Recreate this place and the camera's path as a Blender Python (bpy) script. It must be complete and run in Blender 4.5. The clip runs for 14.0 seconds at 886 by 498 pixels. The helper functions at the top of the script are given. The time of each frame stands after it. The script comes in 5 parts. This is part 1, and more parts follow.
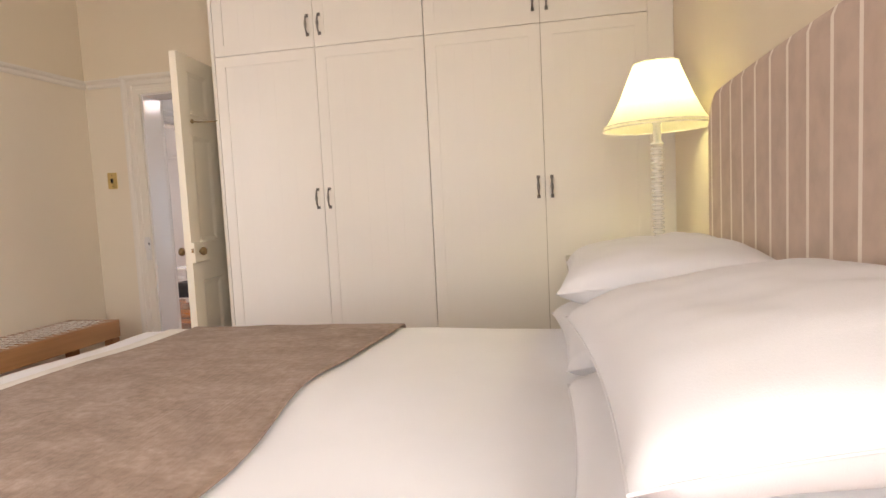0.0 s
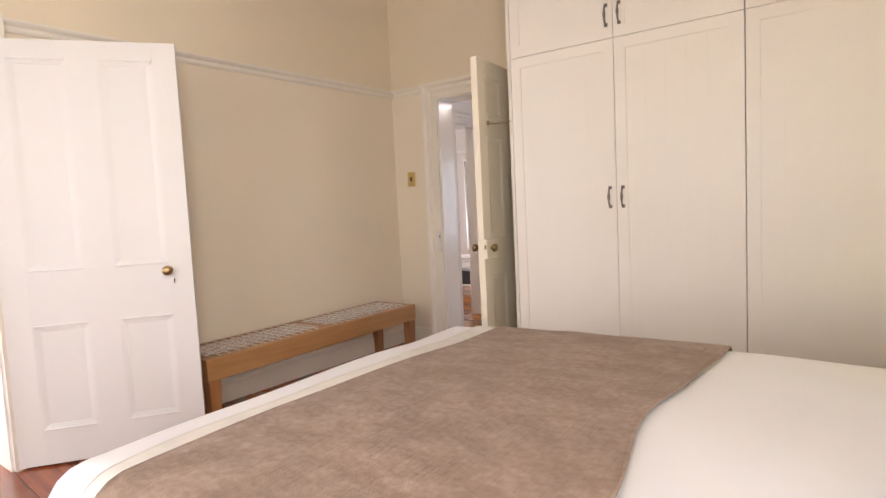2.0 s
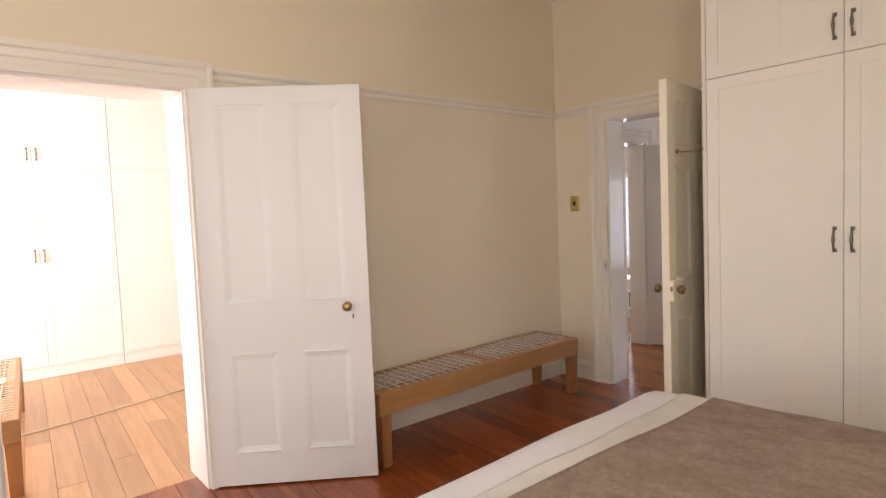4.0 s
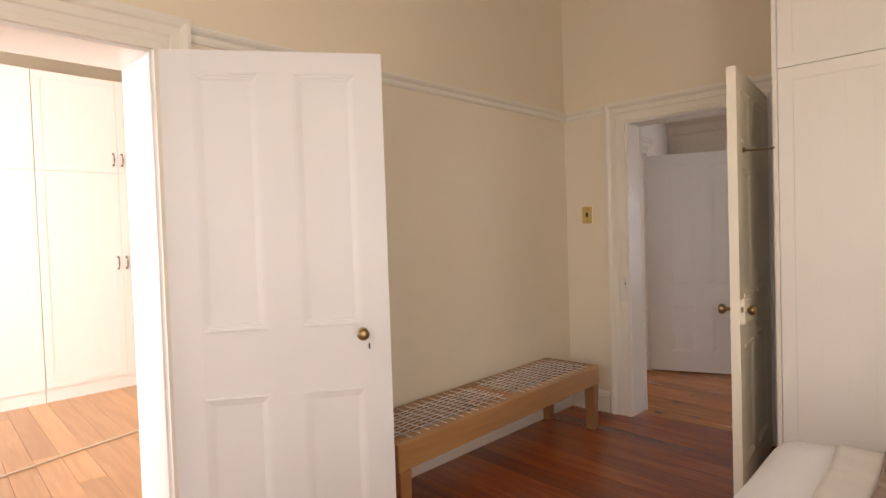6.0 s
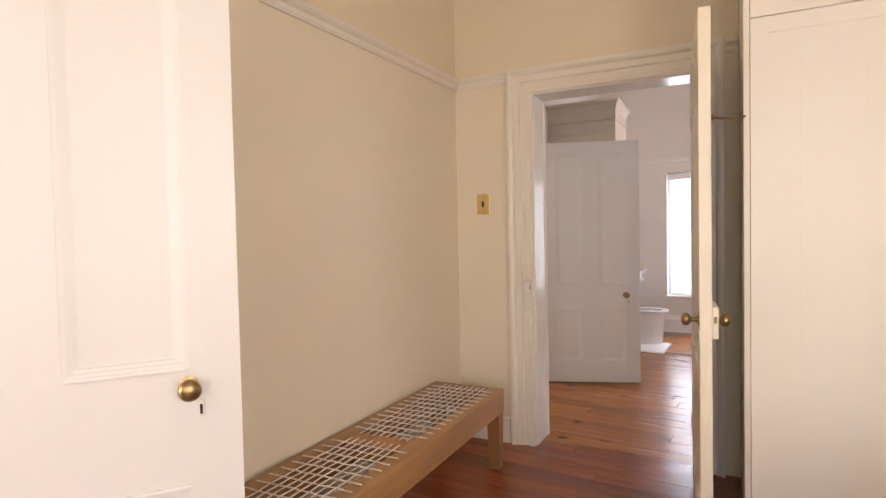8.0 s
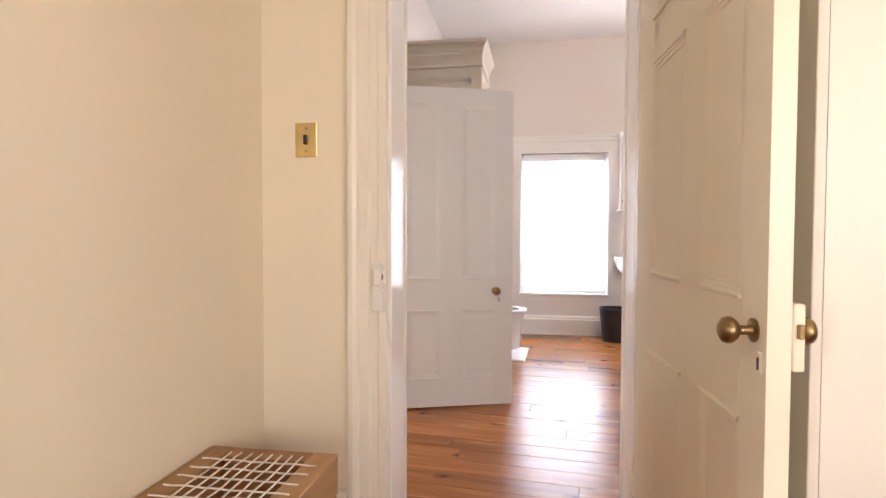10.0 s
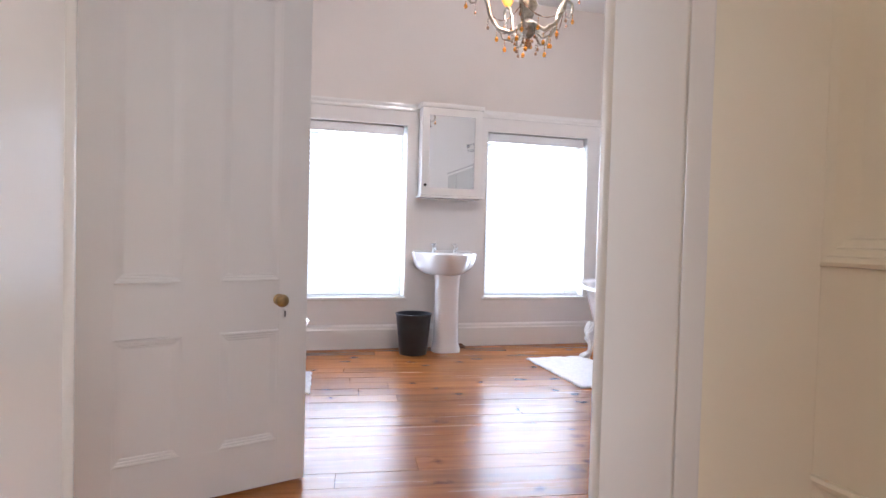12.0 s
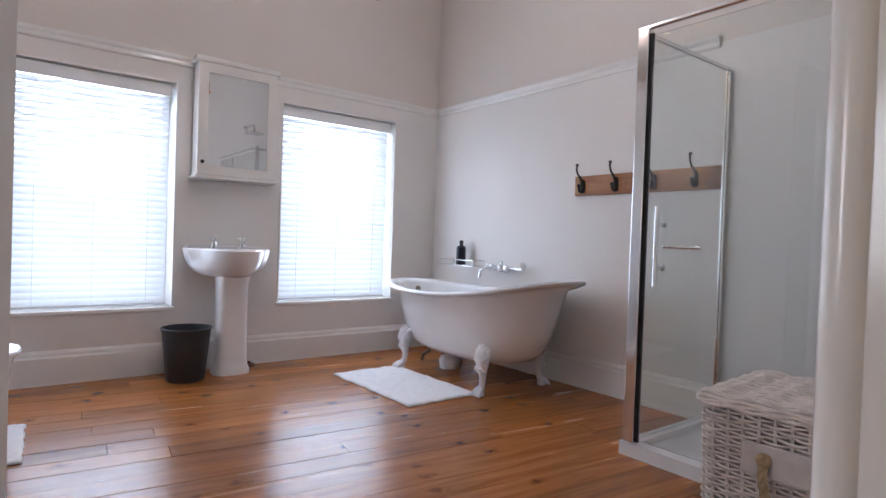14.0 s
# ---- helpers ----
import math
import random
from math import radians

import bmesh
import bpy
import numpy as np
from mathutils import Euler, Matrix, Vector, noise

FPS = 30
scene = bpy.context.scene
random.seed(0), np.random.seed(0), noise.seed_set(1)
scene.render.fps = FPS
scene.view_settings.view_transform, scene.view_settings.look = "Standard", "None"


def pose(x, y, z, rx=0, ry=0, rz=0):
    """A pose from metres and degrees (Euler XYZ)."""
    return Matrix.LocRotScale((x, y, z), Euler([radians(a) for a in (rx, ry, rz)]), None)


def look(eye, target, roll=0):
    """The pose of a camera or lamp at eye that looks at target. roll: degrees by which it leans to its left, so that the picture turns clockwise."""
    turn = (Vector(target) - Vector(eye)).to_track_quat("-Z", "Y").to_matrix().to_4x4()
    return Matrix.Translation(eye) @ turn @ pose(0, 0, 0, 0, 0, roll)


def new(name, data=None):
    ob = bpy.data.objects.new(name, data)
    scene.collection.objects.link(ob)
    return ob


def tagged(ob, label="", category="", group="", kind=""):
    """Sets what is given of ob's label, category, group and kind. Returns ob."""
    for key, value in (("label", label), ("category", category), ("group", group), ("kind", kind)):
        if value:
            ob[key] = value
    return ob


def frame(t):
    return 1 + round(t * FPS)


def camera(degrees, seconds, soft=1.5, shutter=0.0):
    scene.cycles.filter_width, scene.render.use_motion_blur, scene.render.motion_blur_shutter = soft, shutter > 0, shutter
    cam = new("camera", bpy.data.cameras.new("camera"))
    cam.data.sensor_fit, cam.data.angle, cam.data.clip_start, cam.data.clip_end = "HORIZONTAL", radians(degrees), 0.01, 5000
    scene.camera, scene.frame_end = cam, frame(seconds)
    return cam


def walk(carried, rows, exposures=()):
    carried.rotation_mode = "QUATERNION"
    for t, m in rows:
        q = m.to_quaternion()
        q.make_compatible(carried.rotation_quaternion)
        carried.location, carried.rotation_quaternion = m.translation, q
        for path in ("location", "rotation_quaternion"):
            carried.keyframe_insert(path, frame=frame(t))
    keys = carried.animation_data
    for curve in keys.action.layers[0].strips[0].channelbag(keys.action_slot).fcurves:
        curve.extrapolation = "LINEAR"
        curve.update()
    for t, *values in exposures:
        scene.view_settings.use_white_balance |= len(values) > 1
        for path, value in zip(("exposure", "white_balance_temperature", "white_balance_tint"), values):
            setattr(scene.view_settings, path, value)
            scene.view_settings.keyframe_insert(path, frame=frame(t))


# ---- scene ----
cam = camera(75.7, 14.0)
PATH = [
    (0, (0.273, -0.168, 1.141), (-0.113, 1.788, 0.985), -2.8),
    (0.5, (0.223, -0.156, 1.129), (-0.391, 1.742, 0.983), -2.7),
    (1, (0.15, -0.153, 1.147), (-0.69, 1.656, 0.998), -2.8),
    (1.5, (0.089, -0.177, 1.178), (-0.925, 1.54, 1.024), -2.9),
    (2, (0.029, -0.161, 1.212), (-1.141, 1.455, 1.058), -2.8),
    (2.5, (-0.005, -0.158, 1.262), (-1.3, 1.357, 1.106), -2.7),
    (3, (-0.056, -0.176, 1.334), (-1.454, 1.246, 1.177), -2.6),
    (3.5, (-0.113, -0.181, 1.379), (-1.579, 1.17, 1.229), -2.6),
    (4, (-0.264, -0.187, 1.408), (-1.769, 1.124, 1.285), -2.4),
    (6.5, (-1.219, -0.034, 1.342), (-2.488, 1.512, 1.301), -1.7),
    (7, (-1.439, 0.12, 1.366), (-2.6, 1.748, 1.327), -1.6),
    (7.5, (-1.617, 0.275, 1.341), (-2.67, 1.975, 1.295), -1.6),
    (8, (-1.751, 0.491, 1.291), (-2.644, 2.279, 1.227), -1.2),
    (10.5, (-2.337, 2.095, 1.069), (-2.441, 4.091, 1.007), 0.4),
    (11, (-2.398, 2.454, 1.031), (-2.271, 4.449, 0.974), 0.6),
    (11.5, (-2.427, 2.722, 1.03), (-2.194, 4.707, 0.97), 0.8),
    (12, (-2.457, 3.026, 1.01), (-1.943, 4.958, 0.954), 1.5),
    (12.5, (-2.457, 3.262, 0.996), (-1.723, 5.122, 0.945), 1.8),
    (13, (-2.44, 3.491, 0.989), (-1.529, 5.27, 0.939), 2.0),
    (13.5, (-2.431, 3.648, 0.97), (-1.403, 5.363, 0.927), 1.9),
    (14, (-2.412, 3.79, 0.95), (-1.186, 5.37, 0.919), 2.0),
]
walk(cam, [(t, look(eye, target, roll)) for t, eye, target, roll in PATH], exposures=[(0, 0.03, 6300, 18), (1, 0.10, 6230, 18), (2, 0.11, 6230, 18), (3, -0.10, 6320, 18), (4, -0.30, 6450, 18), (6.5, -0.26, 6680, 19), (7.5, 0.0, 6640, 19), (8.2, 0.20, 6700, 19), (10.3, 0.62, 6520, 18), (11, 0.62, 6130, 17), (12.5, 0.22, 5830, 16), (13.4, 0.0, 5800, 15), (14, -0.30, 5800, 15)])

# ---- plan, metres ----
XL, XR = -3.26, 0.90          # bedroom side walls
YN, YB, YF = -1.5, 3.73, 3.93  # near wall, wall with the door, its bathroom face
XBL, XBR, YW = -3.22, 0.68, 7.92  # bathroom side walls and window wall
ZC = 3.12                     # ceilings
XC = -6.82                    # cupboard fronts in the side room

# ---- world and large lights ----
world = bpy.data.worlds.new("sky")
scene.world = world
world.use_nodes = True
wn = world.node_tree.nodes
sky = wn.new("ShaderNodeTexSky")
sky.sky_type, sky.sun_disc = "NISHITA", False
sky.sun_elevation, sky.sun_rotation = radians(48), radians(200)
world.node_tree.links.new(sky.outputs["Color"], wn["Background"].inputs["Color"])
wn["Background"].inputs["Strength"].default_value = 0.15


def area(name, eye, target, w, h, power, color):
    data = bpy.data.lights.new(name, "AREA")
    data.shape, data.size, data.size_y, data.energy, data.color = "RECTANGLE", w, h, power, color
    ob = new(name, data)
    ob.matrix_world = look(eye, target)
    return ob


def bulb(name, at, power, color, radius):
    data = bpy.data.lights.new(name, "POINT")
    data.energy, data.color, data.shadow_soft_size = power, color, radius
    ob = new(name, data)
    ob.location = at
    return ob


DAY = (1.0, 0.985, 0.96)
area("window_light_bath", (-1.955, YW + 0.02, 1.2), (-1.955, 0, 1.0), 0.85, 1.4, 12, (0.80, 0.89, 1.0))
area("window_light_bath", (-0.263, YW + 0.02, 1.2), (-0.263, 0, 1.0), 0.93, 1.4, 12, (0.80, 0.89, 1.0))
area("unseen_window_light_bedroom", (-1.0, YN - 0.12, 1.55), (-1.0, 3, 1.3), 1.7, 1.7, 48, (1.0, 0.955, 0.87))
# added fill in an assumed, unseen east window; brightens the left wall
area("unseen_window_light_bedroom", (XR + 0.12, -0.95, 1.6), (-3, 0.6, 1.4), 1.0, 1.6, 63, (1.0, 0.955, 0.87))
area("west_room_window_and_fill_light", (-4.845, YW + 0.02, 1.2), (-4.845, 0, 1.0), 0.85, 1.4, 12, (0.80, 0.89, 1.0))
# added fill from an unseen west window, aimed at the bathroom door jamb
area("west_room_window_and_fill_light", (-6.82, 5.60, 1.55), (-2.5, 4.20, 1.35), 1.1, 1.4, 62, (1.0, 0.98, 0.95))
area("window_light_side", (-5.1, -2.35, 1.55), (-5.1, 3, 1.2), 1.9, 1.8, 275, DAY)
bulb("lamp_bulb", (0.688, 2.27, 1.52), 5.5, (0.98, 0.92, 0.42), 0.03)
bulb("chandelier_bulb", (-1.210, 6.0, 2.52), 44, (1.0, 0.91, 0.85), 0.12)

# ---- materials ----


def material(name, base, rough=0.5, metal=0.0, var=0.06, scale=6.0, fine=120.0, bump=0.05, tint=None, spec=0.5, coat=0.0, rvar=0.08, trans=0.0):
    m = bpy.data.materials.new(name)
    m.use_nodes = True
    n, l = m.node_tree.nodes, m.node_tree.links
    b = n["Principled BSDF"]
    tc = n.new("ShaderNodeTexCoord")
    big, small = n.new("ShaderNodeTexNoise"), n.new("ShaderNodeTexNoise")
    for k, s in ((big, scale), (small, fine)):
        k.inputs["Scale"].default_value = s
        k.inputs["Detail"].default_value = 4
        l.new(tc.outputs["Object"], k.inputs["Vector"])
    mix = n.new("ShaderNodeMix")
    mix.data_type = "RGBA"
    dark = tint or tuple(c * (1 - var * 2) for c in base)
    mix.inputs["A"].default_value = (*dark, 1)
    mix.inputs["B"].default_value = (*base, 1)
    ramp = n.new("ShaderNodeMapRange")
    ramp.inputs["From Min"].default_value, ramp.inputs["From Max"].default_value = 0.3, 0.62
    l.new(big.outputs["Fac"], ramp.inputs["Value"])
    l.new(ramp.outputs["Result"], mix.inputs["Factor"])
    l.new(mix.outputs["Result"], b.inputs["Base Color"])
    rr = n.new("ShaderNodeMapRange")
    rr.inputs["To Min"].default_value, rr.inputs["To Max"].default_value = max(0.02, rough - rvar), min(1, rough + rvar)
    l.new(small.outputs["Fac"], rr.inputs["Value"])
    l.new(rr.outputs["Result"], b.inputs["Roughness"])
    bp = n.new("ShaderNodeBump")
    bp.inputs["Strength"].default_value, bp.inputs["Distance"].default_value = bump, 0.004
    l.new(small.outputs["Fac"], bp.inputs["Height"])
    l.new(bp.outputs["Normal"], b.inputs["Normal"])
    b.inputs["Metallic"].default_value = metal
    b.inputs["Specular IOR Level"].default_value = spec
    b.inputs["Coat Weight"].default_value = coat
    b.inputs["Transmission Weight"].default_value = trans
    return m


def board_wood(name, light, dark, rough, grain_axis=0, coat=0.0, knots=True, spec=0.5):
    m = bpy.data.materials.new(name)
    m.use_nodes = True
    n, l = m.node_tree.nodes, m.node_tree.links
    b = n["Principled BSDF"]
    tc, info, mp = n.new("ShaderNodeTexCoord"), n.new("ShaderNodeObjectInfo"), n.new("ShaderNodeMapping")
    stretch = [14.0, 14.0, 14.0]
    stretch[grain_axis] = 1.0
    mp.inputs["Scale"].default_value = stretch
    l.new(tc.outputs["Object"], mp.inputs["Vector"])
    off = n.new("ShaderNodeVectorMath")
    off.operation = "ADD"
    mul = n.new("ShaderNodeMath")
    mul.operation, mul.inputs[1].default_value = "MULTIPLY", 37.0
    l.new(info.outputs["Random"], mul.inputs[0])
    l.new(mp.outputs["Vector"], off.inputs[0])
    l.new(mul.outputs["Value"], off.inputs[1])
    g = n.new("ShaderNodeTexNoise")
    g.inputs["Scale"].default_value, g.inputs["Detail"].default_value, g.inputs["Distortion"].default_value = 1.6, 6, 0.8
    l.new(off.outputs["Vector"], g.inputs["Vector"])
    cr = n.new("ShaderNodeValToRGB")
    cr.color_ramp.elements[0].position, cr.color_ramp.elements[1].position = 0.32, 0.68
    cr.color_ramp.elements[0].color, cr.color_ramp.elements[1].color = (*dark, 1), (*light, 1)
    l.new(g.outputs["Fac"], cr.inputs["Fac"])
    hsv = n.new("ShaderNodeHueSaturation")
    v = n.new("ShaderNodeMapRange")
    v.inputs["To Min"].default_value, v.inputs["To Max"].default_value = 0.78, 1.18
    l.new(info.outputs["Random"], v.inputs["Value"])
    l.new(v.outputs["Result"], hsv.inputs["Value"])
    last = cr.outputs["Color"]
    if knots:
        vo = n.new("ShaderNodeTexVoronoi")
        vo.voronoi_dimensions = "2D"
        vo.inputs["Scale"].default_value = 1.0
        mk = n.new("ShaderNodeMapping")
        ks = [3.2, 3.2, 3.2]
        ks[grain_axis] = 1.9
        mk.inputs["Scale"].default_value = ks
        l.new(tc.outputs["Object"], mk.inputs["Vector"])
        o2 = n.new("ShaderNodeVectorMath")
        o2.operation = "ADD"
        l.new(mk.outputs["Vector"], o2.inputs[0])
        l.new(mul.outputs["Value"], o2.inputs[1])
        l.new(o2.outputs["Vector"], vo.inputs["Vector"])
        wob = n.new("ShaderNodeTexNoise")
        wob.inputs["Scale"].default_value, wob.inputs["Detail"].default_value = 22.0, 2
        l.new(tc.outputs["Object"], wob.inputs["Vector"])
        wm = n.new("ShaderNodeMath")
        wm.operation, wm.inputs[1].default_value, wm.inputs[2].default_value = "MULTIPLY_ADD", 0.22, -0.11
        l.new(wob.outputs["Fac"], wm.inputs[0])
        wa = n.new("ShaderNodeMath")
        wa.operation = "ADD"
        l.new(vo.outputs["Distance"], wa.inputs[0])
        l.new(wm.outputs["Value"], wa.inputs[1])
        kr = n.new("ShaderNodeMapRange")
        kr.inputs["From Min"].default_value, kr.inputs["From Max"].default_value = 0.0, 0.10
        l.new(wa.outputs["Value"], kr.inputs["Value"])
        km = n.new("ShaderNodeMix")
        km.data_type = "RGBA"
        km.inputs["A"].default_value = (dark[0] * 0.46, dark[1] * 0.34, dark[2] * 0.26, 1)
        l.new(kr.outputs["Result"], km.inputs["Factor"])
        l.new(last, km.inputs["B"])
        last = km.outputs["Result"]
    l.new(last, hsv.inputs["Color"])
    l.new(hsv.outputs["Color"], b.inputs["Base Color"])
    rr = n.new("ShaderNodeMapRange")
    rr.inputs["To Min"].default_value, rr.inputs["To Max"].default_value = max(0.05, rough - 0.03), rough + 0.05
    l.new(g.outputs["Fac"], rr.inputs["Value"])
    l.new(rr.outputs["Result"], b.inputs["Roughness"])
    bp = n.new("ShaderNodeBump")
    bp.inputs["Strength"].default_value, bp.inputs["Distance"].default_value = 0.05, 0.002
    l.new(g.outputs["Fac"], bp.inputs["Height"])
    l.new(bp.outputs["Normal"], b.inputs["Normal"])
    b.inputs["Coat Weight"].default_value = coat
    b.inputs["Specular IOR Level"].default_value = spec
    b.inputs["Coat Roughness"].default_value = 0.12
    return m


M_CREAM = material("cream_wall_paint", (0.80, 0.70, 0.53), 0.6, var=0.015, scale=1.5, fine=60, bump=0.06)
M_LOWER = material("off_white_wall_paint", (0.83, 0.742, 0.59), 0.55, var=0.015, scale=1.3, fine=50, bump=0.06)
M_BATHUP = material("pale_beige_wall_paint", (0.70, 0.64, 0.585), 0.6, var=0.015, scale=1.4, fine=55, bump=0.06)
M_BATHLOW = material("pale_grey_wall_paint", (0.755, 0.722, 0.688), 0.5, var=0.015, scale=1.4, fine=55, bump=0.06)
M_CEIL = material("white_ceiling_paint", (0.80, 0.79, 0.77), 0.7, var=0.02, scale=1.2, fine=40)
M_TRIM = material("white_gloss_trim_paint", (0.81, 0.785, 0.745), 0.17, var=0.012, scale=3, fine=22, bump=0.05, rvar=0.04)
M_TRIMC = material("cream_gloss_trim_paint", (0.82, 0.77, 0.675), 0.30, var=0.012, scale=3, fine=22, bump=0.05, rvar=0.04)
M_DOOR = material("white_gloss_door_paint", (0.765, 0.755, 0.735), 0.42, var=0.012, scale=2, fine=20, bump=0.05, rvar=0.04)
# cream paint with the table lamp's yellow light mixed into the colour
M_DOOR_LAMPLIT = material("lamplit_cream_gloss_door_paint", (0.85, 0.785, 0.635), 0.36, var=0.012, scale=2, fine=20, bump=0.05, rvar=0.04)
M_WARD = material("satin_cream_cabinet_paint", (0.81, 0.765, 0.69), 0.38, var=0.01, scale=3, fine=40, bump=0.05)
M_WARDW = material("satin_white_cabinet_paint", (0.85, 0.84, 0.82), 0.38, var=0.01, scale=3, fine=40, bump=0.05)
M_GAP = material("shadow_gap_board", (0.42, 0.36, 0.29), 0.7)
M_BRASS = material("aged_brass", (0.36, 0.25, 0.12), 0.34, 1.0, var=0.2, scale=30, fine=200)
M_BRIGHT = material("polished_brass", (0.74, 0.57, 0.25), 0.30, 1.0, var=0.06, scale=20, fine=60, bump=0.0, rvar=0.03)
M_PEWTER = material("dark_pewter", (0.27, 0.25, 0.225), 0.38, 0.9, var=0.2, scale=60, fine=300)
M_DARK = material("black_iron", (0.025, 0.022, 0.02), 0.5, 0.3, var=0.2, scale=50, fine=300)
M_CHROME = material("chrome", (0.80, 0.81, 0.82), 0.13, 1.0, var=0.02, rvar=0.03, bump=0.0)
M_PORC = material("white_porcelain", (0.84, 0.83, 0.83), 0.10, var=0.01, coat=0.4, bump=0.0, rvar=0.03)
M_ENAMEL = material("white_enamel", (0.83, 0.82, 0.82), 0.16, var=0.02, coat=0.3, bump=0.02, fine=30, rvar=0.04)
M_BIN = material("charcoal_metal", (0.028, 0.030, 0.036), 0.42, 0.1, var=0.15, scale=9, fine=140)
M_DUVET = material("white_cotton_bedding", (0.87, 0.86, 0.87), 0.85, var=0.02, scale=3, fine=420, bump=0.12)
# white cotton darkened to offset strong window light on the pillows
M_PILLOW = material("dimmed_white_cotton_pillowcase", (0.73, 0.715, 0.72), 0.85, var=0.02, scale=3, fine=420, bump=0.12)
M_TOWEL = material("white_terry_towelling", (0.86, 0.84, 0.84), 0.95, var=0.04, scale=40, fine=260, bump=0.6)
M_WICKER = material("whitewashed_wicker", (0.74, 0.665, 0.605), 0.75, var=0.13, scale=30, fine=160, bump=0.2)
M_ROPE = material("jute_rope", (0.40, 0.28, 0.15), 0.9, var=0.2, scale=60, fine=300, bump=0.4)
M_CORD = material("off_white_leather_cord", (0.86, 0.80, 0.71), 0.7, var=0.12, scale=30, fine=200)
M_CABLE = material("cream_plastic_cable", (0.70, 0.62, 0.48), 0.5)
M_BLIND = material("white_painted_slat", (0.86, 0.86, 0.86), 0.45, var=0.02)
M_BOTTLE = material("black_plastic_bottle", (0.012, 0.016, 0.026), 0.22, var=0.1)
M_BENCH = board_wood("oiled_oak", (0.42, 0.225, 0.088), (0.33, 0.168, 0.062), 0.42, 1, knots=False)
M_BENCHL = board_wood("oiled_oak_upright", (0.41, 0.195, 0.078), (0.33, 0.145, 0.055), 0.45, 2, knots=False)
M_RACK = board_wood("varnished_reclaimed_pine", (0.42, 0.20, 0.075), (0.24, 0.10, 0.035), 0.4, 1)
M_FLOOR = board_wood("varnished_pine_boards", (0.395, 0.150, 0.036), (0.25, 0.080, 0.017), 0.25, 0, coat=0.04, spec=0.32)
M_FLOORB = board_wood("red_brown_varnished_boards", (0.30, 0.070, 0.016), (0.20, 0.042, 0.010), 0.24, 0, coat=0.15, knots=False)
M_FLOORS = board_wood("sanded_pine_boards", (0.56, 0.315, 0.155), (0.46, 0.240, 0.108), 0.34, 0, coat=0.1, knots=False)
M_SUB = material("dark_floor_gap", (0.045, 0.022, 0.012), 0.8)


def throw_material():
    """Napped cloth: broad brushed patches, short pale streaks, a fine rib."""
    m = material("taupe_woven_throw", (0.335, 0.238, 0.178), 0.95, var=0.08, scale=55, fine=240, bump=0.5)
    n, l = m.node_tree.nodes, m.node_tree.links
    b = n["Principled BSDF"]
    tc = n.new("ShaderNodeTexCoord")

    def grain(stretch, scale, detail, twist, lo, hi):
        mp, w, r = n.new("ShaderNodeMapping"), n.new("ShaderNodeTexNoise"), n.new("ShaderNodeMapRange")
        mp.inputs["Scale"].default_value = stretch
        mp.inputs["Rotation"].default_value = (0, 0, 0.35)
        w.inputs["Scale"].default_value, w.inputs["Detail"].default_value, w.inputs["Distortion"].default_value = scale, detail, twist
        r.inputs["From Min"].default_value, r.inputs["From Max"].default_value = lo, hi
        l.new(tc.outputs["Object"], mp.inputs["Vector"])
        l.new(mp.outputs["Vector"], w.inputs["Vector"])
        l.new(w.outputs["Fac"], r.inputs["Value"])
        return r.outputs["Result"]
    patches = grain((1.0, 1.5, 1.0), 8.0, 9, 0.4, 0.38, 0.64)
    streaks = grain((24.0, 30.0, 24.0), 2.0, 7, 0.3, 0.36, 0.68)
    rib = grain((160, 7, 7), 1.0, 3, 0.0, 0.2, 0.8)

    def blend(fac, first, second):
        x = n.new("ShaderNodeMix")
        x.data_type = "RGBA"
        l.new(fac, x.inputs["Factor"])
        for key, val in (("A", first), ("B", second)):
            if isinstance(val, tuple):
                x.inputs[key].default_value = (*val, 1)
            else:
                l.new(val, x.inputs[key])
        return x.outputs["Result"]
    low = blend(streaks, (0.240, 0.165, 0.120), (0.320, 0.228, 0.170))
    high = blend(streaks, (0.315, 0.224, 0.168), (0.425, 0.315, 0.243))
    l.new(blend(patches, low, high), b.inputs["Base Color"])
    old = b.inputs["Normal"].links[0].from_socket
    for height, strength, dist in ((rib, 0.5, 0.004), (patches, 0.3, 0.006)):
        bp = n.new("ShaderNodeBump")
        bp.inputs["Strength"].default_value, bp.inputs["Distance"].default_value = strength, dist
        l.new(height, bp.inputs["Height"])
        l.new(old, bp.inputs["Normal"])
        old = bp.outputs["Normal"]
    l.new(old, b.inputs["Normal"])
    b.inputs["Sheen Weight"].default_value = 0.08
    return m


def stripe_material():
    m = material("striped_headboard_linen", (0.59, 0.455, 0.365), 0.9, var=0.08, scale=14, fine=500, bump=0.35)
    n, l = m.node_tree.nodes, m.node_tree.links
    b = n["Principled BSDF"]
    old = b.inputs["Base Color"].links[0].from_socket
    tc, sep = n.new("ShaderNodeTexCoord"), n.new("ShaderNodeSeparateXYZ")
    l.new(tc.outputs["Object"], sep.inputs["Vector"])
    a, f, g = n.new("ShaderNodeMath"), n.new("ShaderNodeMath"), n.new("ShaderNodeMath")
    a.operation, a.inputs[1].default_value = "DIVIDE", 0.104
    f.operation = "FRACT"
    g.operation, g.inputs[1].default_value = "LESS_THAN", 0.13
    l.new(sep.outputs["Y"], a.inputs[0])
    l.new(a.outputs["Value"], f.inputs[0])
    l.new(f.outputs["Value"], g.inputs[0])
    mix = n.new("ShaderNodeMix")
    mix.data_type = "RGBA"
    l.new(g.outputs["Value"], mix.inputs["Factor"])
    l.new(old, mix.inputs["A"])
    mix.inputs["B"].default_value = (0.82, 0.74, 0.65, 1)
    l.new(mix.outputs["Result"], b.inputs["Base Color"])
    return m


